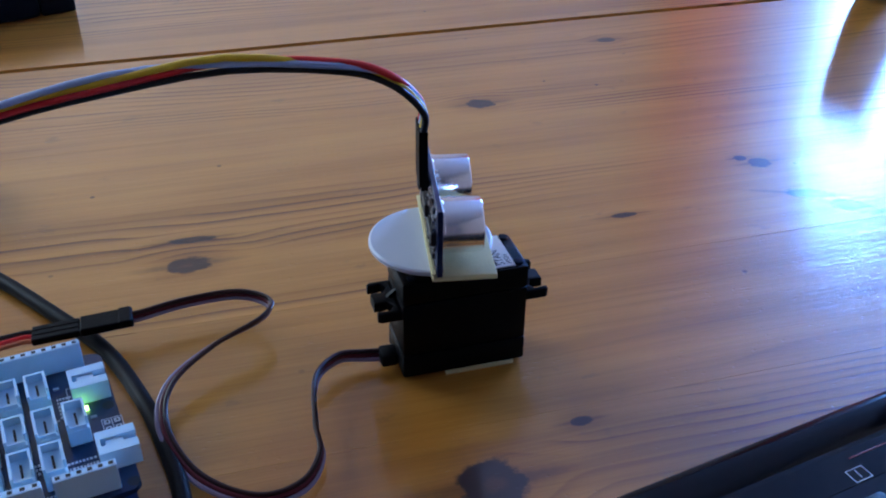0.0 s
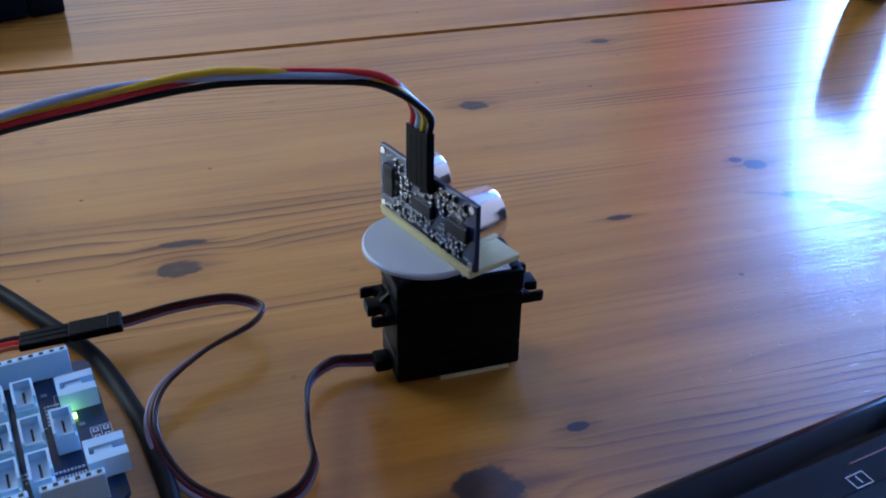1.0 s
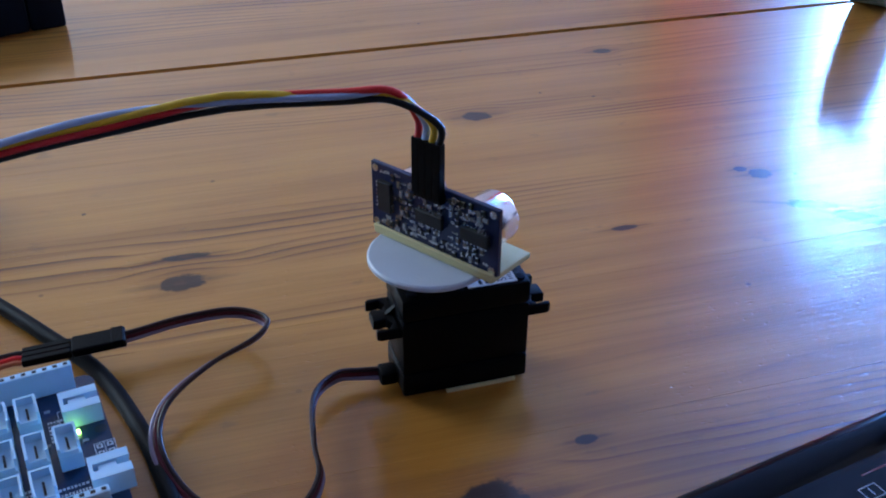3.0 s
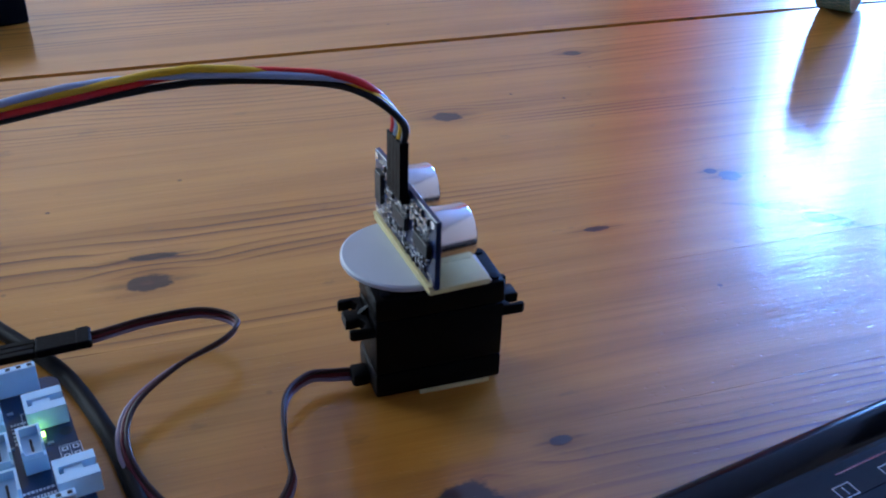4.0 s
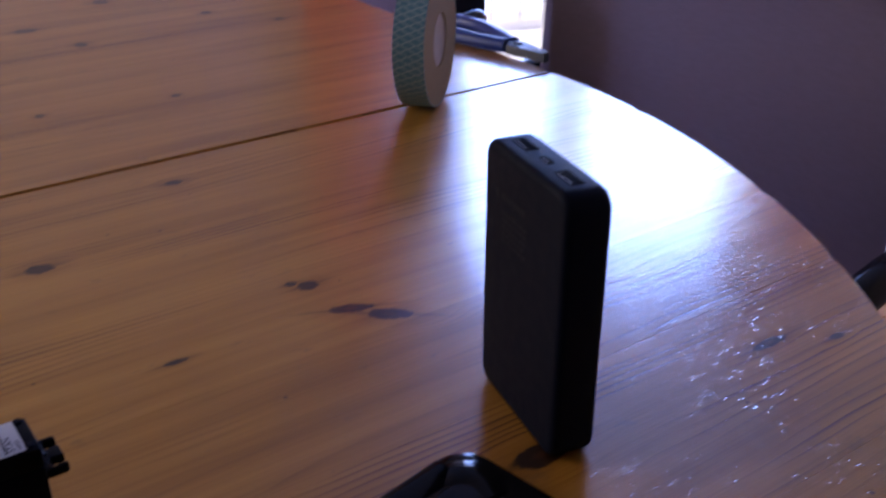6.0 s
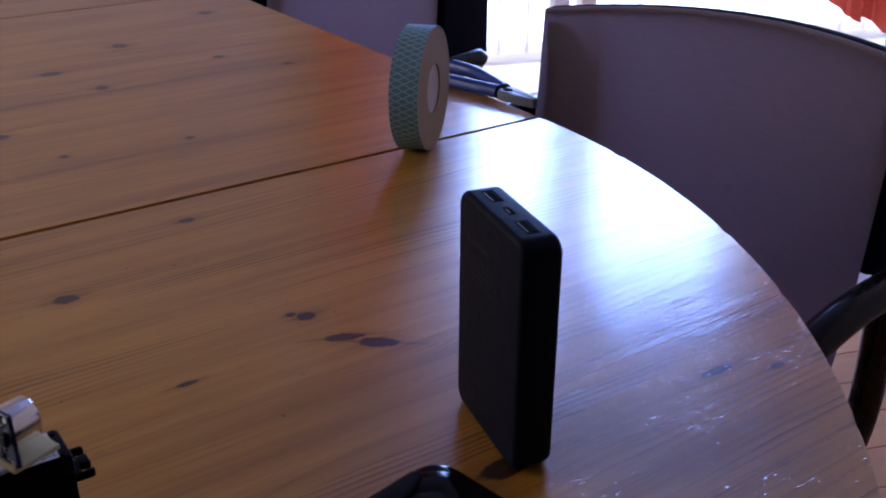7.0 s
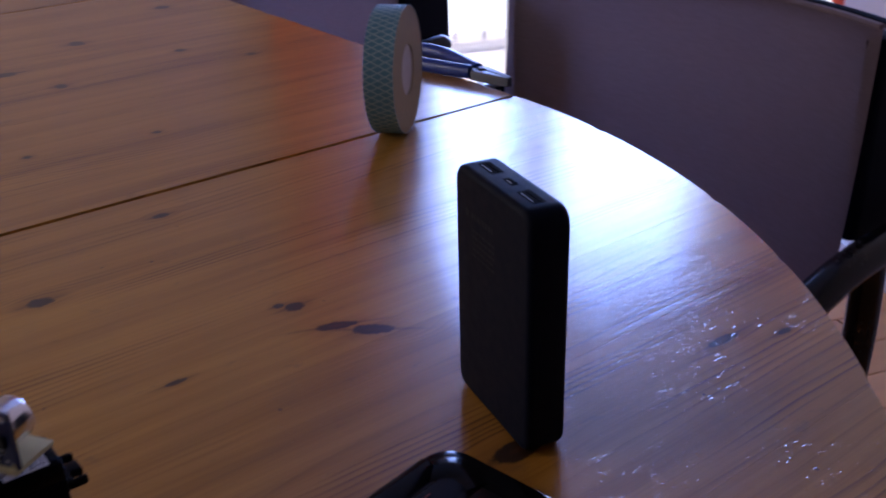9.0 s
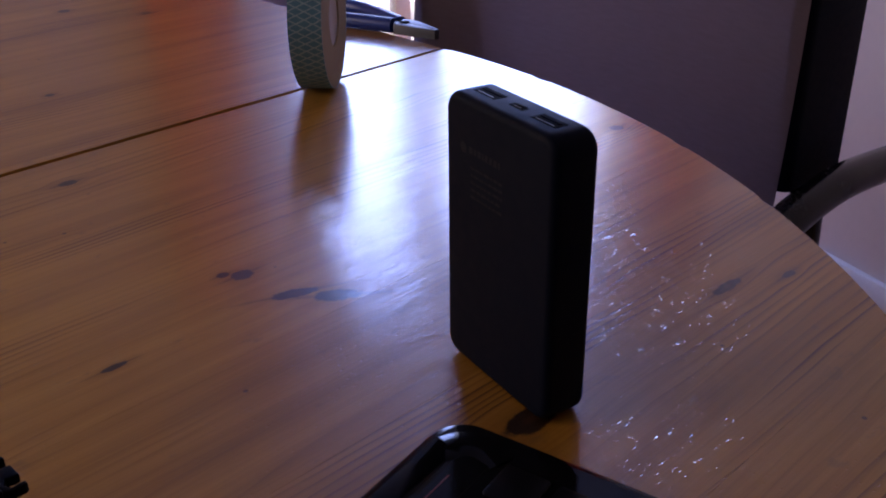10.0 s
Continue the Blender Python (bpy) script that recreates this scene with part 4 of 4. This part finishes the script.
# ---- the power bank ----
def power_bank():
    m = pose(0.2010, 0.2522, 0.0, 0, 0, -84.0)
    p = thing("power_bank", m, "matt black power bank standing on its end", "power bank")
    W, H, T = 0.0635, 0.1055, 0.0178
    # x across the broad face, thickness along y; the broad face looks to minus y
    bm = bmesh.new()
    outline(bm, round_rect(-W / 2, W / 2, 0.0, H, 0.0075, 8), -T / 2, T / 2)
    es = [ed for ed in bm.edges if abs(ed.verts[0].co.z - ed.verts[1].co.z) < 1e-6]
    bmesh.ops.bevel(bm, geom=es, offset=0.0030, segments=4, profile=0.5, affect="EDGES")
    bmesh.ops.transform(bm, matrix=pose(0, 0, 0, 90, 0, 0), verts=bm.verts)
    part("shell", bm, BLACK_MATT, p)
    for x, w, hh in ((-0.0165, 0.0125, 0.0052), (0.0, 0.0075, 0.0026), (0.0165, 0.0125, 0.0052)):
        port = part("port", boxed(x - w / 2, x + w / 2, -hh / 2, hh / 2, H - 0.004, H + 0.00012), INK_BLACK, p, "black charging port")
        part("port_lining", boxed(x - w / 2 + 0.0016, x + w / 2 - 0.0016, -hh / 2 + 0.0006, -hh / 2 + 0.0009, H + 0.00012, H + 0.0002), SMD_TAN, port)
        part("contact_tongue", boxed(x - w / 2 + 0.0012, x + w / 2 - 0.0012, 0.0003, 0.0014, H + 0.00012, H + 0.0003), INK_BLACK, port)
    yf = -T / 2 - 0.00005
    logo = bmesh.new()
    turned(logo, [(0.0020, 0.0), (0.0020, 0.0001)], 20, pose(-0.0195, yf, 0.0872, 90, 0, 0))
    part("emblem", logo, PRINT_GREY, p, "faint grey round emblem")
    x = -0.0160
    for w in (0.0030, 0.0022, 0.0026, 0.0018, 0.0026, 0.0024, 0.0028, 0.0020):
        part("print_bar", boxed(x, x + w - 0.0006, yf - 0.00005, yf + 0.0001, 0.0860, 0.0885), PRINT_GREY, p)
        x += w
    rnd = random.Random(9)
    for i in range(5):
        x, z = -0.0150, 0.0805 - i * 0.0027
        while x < 0.0035:
            w = rnd.uniform(0.0012, 0.0038)
            part("print_bar", boxed(x, min(x + w, 0.004), yf - 0.00005, yf + 0.0001, z, z + 0.0011), PRINT_GREY, p)
            x += w + 0.0006


power_bank()


# ---- the roll of tape ----
def tape_roll():
    R, r, w = 0.0465, 0.0185, 0.0215
    m = pose(0.2575, 0.6200, 0.0, 0, 0, -30) @ pose(-w / 2, 0, R + 0.0003, 0, 90, 0)
    t = thing("tape_roll", m, "roll of double-sided tape with pale teal chequered liner standing on edge", "tape")

    def ring(r0, r1, z0, z1, n=72):
        bm = bmesh.new()
        rows = []
        for rr, z in ((r0, z0), (r1, z0), (r1, z1), (r0, z1)):
            rows.append([bm.verts.new((rr * math.cos(2 * math.pi * i / n), rr * math.sin(2 * math.pi * i / n), z)) for i in range(n)])
        for a in range(4):
            lo, hi = rows[a], rows[(a + 1) % 4]
            for i in range(n):
                bm.faces.new((lo[i], lo[(i + 1) % n], hi[(i + 1) % n], hi[i]))
        return bm

    part("tape_body", ring(r + 0.0022, R - 0.0004, 0.0002, w - 0.0002), TAPE_SIDE, t, "cream tape edge")
    part("core", ring(r, r + 0.0022, 0.0002, w - 0.0002), TAPE_SIDE, t, "cream card core")
    # pale disc stands for the bright ellipse in the core hole
    part("core_filler", turned(bmesh.new(), [(r - 0.0001, 0.0015), (r - 0.0001, w - 0.0015)], 40), TAPE_HOLE, t, "pale disc added for the bright core hole")
    part("liner", ring(R - 0.0004, R, 0.0, w), TAPE_LINER, t, "pale green printed liner")
    marks = bmesh.new()
    n, rows_ = 58, 4
    q = R + 0.00008
    for i in range(n):
        for j in range(rows_ + 1):
            # diamonds in staggered rows, cut at the edges of the liner
            a, zc = 2 * math.pi * (i + 0.5 * (j % 2)) / n, w * j / rows_
            da, dz = 2 * math.pi * 0.43 / n, w * 0.80 / rows_
            pts = [(a - da, zc), (a, max(zc - dz, 0.0)), (a + da, zc), (a, min(zc + dz, w))]
            pts = [x for k, x in enumerate(pts) if k in (0, 2) or abs(x[1] - zc) > 1e-6]
            marks.faces.new([marks.verts.new((q * math.cos(b_), q * math.sin(b_), z)) for b_, z in pts])
    part("liner_print", marks, TAPE_MARK, t, "teal chequered print", smooth=False)["kind"] = "stuff"


tape_roll()


# ---- pliers at the table's edge ----
def pliers():
    p = thing("pliers", pose(0.3560, 0.7300, 0.0, 0, 0, -68), "small pliers with blue grips lying at the table edge", "pliers")
    for sgn in (-1, 1):
        line = smooth_line([(-0.085, sgn * 0.016, 0.0065), (-0.055, sgn * 0.0185, 0.0065), (-0.020, sgn * 0.011, 0.0065), (0.006, sgn * 0.004, 0.0065)], 8)
        part("grip", tube(bmesh.new(), line, 0.0062, 12), GRIP_BLUE, p, "glossy blue grip")
        jaw = [(0.004, sgn * 0.0002), (0.012, sgn * 0.010), (0.022, sgn * 0.009), (0.050, sgn * 0.0025), (0.050, sgn * 0.0003)]
        part("jaw", outline(bmesh.new(), jaw, 0.002, 0.010, 0.001), STEEL_DARK, p, "grey steel jaw")
    part("pivot", turned(bmesh.new(), [(0.004, 0.0015), (0.004, 0.0108), (0.003, 0.0114)], 20, Matrix.Translation((0.015, 0, 0))), STEEL_DARK, p)


pliers()


# ---- the chairs ----
def armchair(m, label, reach):
    """A sling chair: origin on the floor under the middle of the back, facing plus x."""
    c = thing("armchair", m, label, "chair", "chairs at the table")
    W2, TOPZ = 0.246, 0.762
    bm = bmesh.new()
    cols, nu, nv = [], 24, 30
    for i in range(nu + 1):
        s = i / nu * 2 - 1
        col = []
        for j in range(nv + 1):
            f = j / nv
            z = 0.42 + (TOPZ - 0.42 + 0.012 * (1 - s * s) + 0.022 * s) * f
            x = -0.012 * f - 0.045 * (1 - s * s) + 0.03 * (1 - f) ** 3
            col.append(bm.verts.new((x, s * W2, z)))
        cols.append(col)
    for a, d in zip(cols, cols[1:]):
        for j in range(nv):
            bm.faces.new((a[j], d[j], d[j + 1], a[j + 1]))
    bmesh.ops.solidify(bm, geom=bm.faces[:], thickness=0.004)
    back = part("backrest", bm, FABRIC, c, "mauve-brown woven sling back")
    hem = [Vector((-0.012 - 0.045 * (1 - s * s) - 0.002, s * W2 * 0.99, TOPZ + 0.012 * (1 - s * s) + 0.022 * s - 0.002)) for s in [i / 12 - 1 for i in range(25)]]
    part("hem", tube(bmesh.new(), hem, 0.0034, 8), FABRIC, back)
    part("top_rail", tube(bmesh.new(), [q + Vector((-0.010, 0, 0.0005)) for q in hem], 0.0040, 10), BLACK_MATT, c, "black top rail behind the sling")
    seat = bmesh.new()
    rows = []
    for i in range(13):
        f = i / 12
        rows.append([seat.verts.new((0.09 + 0.40 * f, (j / 8 * 2 - 1) * W2, 0.42 - 0.02 * math.sin(math.pi * f) + 0.012 * f)) for j in range(9)])
    for a, d in zip(rows, rows[1:]):
        for j in range(8):
            seat.faces.new((a[j], a[j + 1], d[j + 1], d[j]))
    bmesh.ops.solidify(seat, geom=seat.faces[:], thickness=0.006)
    part("seat", seat, FABRIC, c, "mauve-brown woven sling seat")
    for sgn in (-1, 1):
        y = sgn * (W2 + 0.028)
        post = bmesh.new()
        outline(post, round_rect(-0.050, 0.050, -0.012, 0.012, 0.010, 4), 0.585, TOPZ + 0.022 * sgn - 0.012, 0.004)
        bmesh.ops.transform(post, matrix=pose(-0.066, sgn * (W2 - 0.010), 0.0), verts=post.verts)
        part("back_post", post, BLACK_MATT, c, "broad black metal side post")
        arm = smooth_line([(-reach, y - sgn * 0.01, 0.560), (-reach * 0.6, y + sgn * 0.004, 0.585), (-0.06, y + sgn * 0.008, 0.598), (0.0, y + sgn * 0.010, 0.598), (0.06, y + sgn * 0.012, 0.590),
                           (0.115, y + sgn * 0.012, 0.568), (0.155, y + sgn * 0.008, 0.530), (0.168, y, 0.490), (0.150, y, 0.43)], 8)
        part("armrest", tube(bmesh.new(), arm, 0.0165, 14, 1.0), FRAME_BLACK, c, "glossy black tubular armrest")
        leg = smooth_line([(-0.004, y, 0.596), (-0.009, y, 0.50), (-0.001, y, 0.43), (0.030, y, 0.37), (0.075, y, 0.24), (0.10, y, 0.12), (0.11, y, 0.0)], 8)
        part("leg", tube(bmesh.new(), leg, 0.0150, 14), FRAME_BLACK, c, "glossy black tubular leg")
        part("side_rail", tube(bmesh.new(), [Vector((0.0, y, 0.42)), Vector((0.20, y, 0.43)), Vector((0.48, y, 0.435))], 0.013, 12), FRAME_BLACK, c)
    for x, z in ((0.48, 0.435), (0.02, 0.40)):
        part("crossbar", tube(bmesh.new(), [Vector((x, -W2 - 0.03, z)), Vector((x, W2 + 0.03, z))], 0.011, 12), FRAME_BLACK, c)
    return c


CHAIR_A = (0.633, 0.567)
CHAIR_B = (0.495, 1.016)
mid = ((CHAIR_A[0] + CHAIR_B[0]) / 2, (CHAIR_A[1] + CHAIR_B[1]) / 2)
armchair(pose(mid[0] + 0.023, mid[1] + 0.032, FLOOR_Z, 0, 0, 197.0), "black-framed armchair with a mauve sling back drawn up to the table", 0.27)
armchair(pose(0.365, 1.60, FLOOR_Z, 0, 0, 205.0), "black-framed armchair with a mauve sling back further along the table", 0.02)


# ---- the jumper leads, in short rigid pieces ----
def head_angle(t):
    """The sensor's heading in degrees: a steady sweep to and fro."""
    low, high, peak, half = -11.5, 75.0, 2.24, 2.98
    ph = ((t - peak) / half) % 2.0
    f = ph if ph < 1 else 2 - ph
    return high - (high - low) * f


RISE_A = [(-0.0140, 0.2255, 0.0982), (-0.0279, 0.2255, 0.1012), (-0.0585, 0.225, 0.1010), (-0.0910, 0.223, 0.0950), (-0.1260, 0.221, 0.0850), (-0.1700, 0.214, 0.0690), (-0.2200, 0.204, 0.0480)]
RISE_B = [(-0.0125, 0.2250, 0.0968), (-0.0270, 0.2250, 0.0930), (-0.0576, 0.225, 0.0893), (-0.0905, 0.223, 0.0825), (-0.1235, 0.221, 0.0742), (-0.1690, 0.214, 0.0620), (-0.2200, 0.204, 0.0450)]


RANK_NEAR, RANK_MID, RANK_FAR = (0.9, 0.4, -0.2, -0.8), (0.4, 0.2, 1.5, -1.3), (-0.5, 1.5, 0.6, -1.4)


def lead_line(k, t):
    """The run of lead k (0 red, 1 pale blue, 2 yellow, 3 black) from the plug to the left at t seconds."""
    a = head_angle(t)
    turn = pose(*DISC_AT, 0.0, 0, 0, a)
    f = max(a - 10.8, 0.0) / 57.0
    f = f ** 1.7
    y = (1.5 - k) * 0.00254 - 0.0015
    p0 = turn @ Vector((-0.0027, y, 0.0825))
    p1 = turn @ Vector((-0.0027, y, 0.0898))
    mids = []
    for i, (q, r) in enumerate(zip(RISE_A, RISE_B)):
        c = Vector(q).lerp(Vector(r), f)
        rank = RANK_NEAR[k] if i < 2 else (RANK_MID[k] if i == 2 else RANK_FAR[k])
        mids.append(c + Vector((0.0, 0.0007 * ((k * 2 + i) % 3 - 1), 0.00155 * rank)))
    return smooth_line([p0, p1] + mids, 12)


def jumper_leads():
    """Four leads; each is a row of capsules that follow the lead's run."""
    out = []
    times = [i * 0.25 for i in range(41)]
    for k, (mat_, colour) in enumerate(((WIRE_RED, "red"), (WIRE_BLUE, "pale blue"), (WIRE_YELLOW, "yellow"), (WIRE_BLACK, "black"))):
        lead = thing("jumper_lead", pose(0, 0, 0), colour + " jumper lead arching from the sensor plug", "wire", "jumper leads")
        lines = [lead_line(k, t) for t in times]
        n = len(lines[0])
        picks = list(range(0, 36, 2)) + list(range(36, n, 4))
        if picks[-1] != n - 1:
            picks.append(n - 1)
        for a, c in zip(picks, picks[1:]):
            longest = max((ln[c] - ln[a]).length for ln in lines)
            r = 0.00104
            bm = turned(bmesh.new(), [(r * 0.5, -longest / 2 - r * 0.8), (r, -longest / 2 - r * 0.2), (r, longest / 2 + r * 0.2), (r * 0.5, longest / 2 + r * 0.8)], 10)
            piece = part("wire_piece", bm, mat_, lead)
            rows = []
            for t, ln in zip(times, lines):
                d = ln[c] - ln[a]
                q = d.to_track_quat("Z", "Y")
                rows.append((t, Matrix.Translation((ln[a] + ln[c]) / 2) @ q.to_matrix().to_4x4()))
            out.append((piece, rows))
    return out


LEADS = jumper_leads()


# ---- what moves ----
def motions():
    walk(SENSOR, [(i * 0.1, pose(*DISC_AT, 0.0, 0, 0, head_angle(i * 0.1))) for i in range(101)])
    for piece, rows in LEADS:
        walk(piece, rows)


motions()
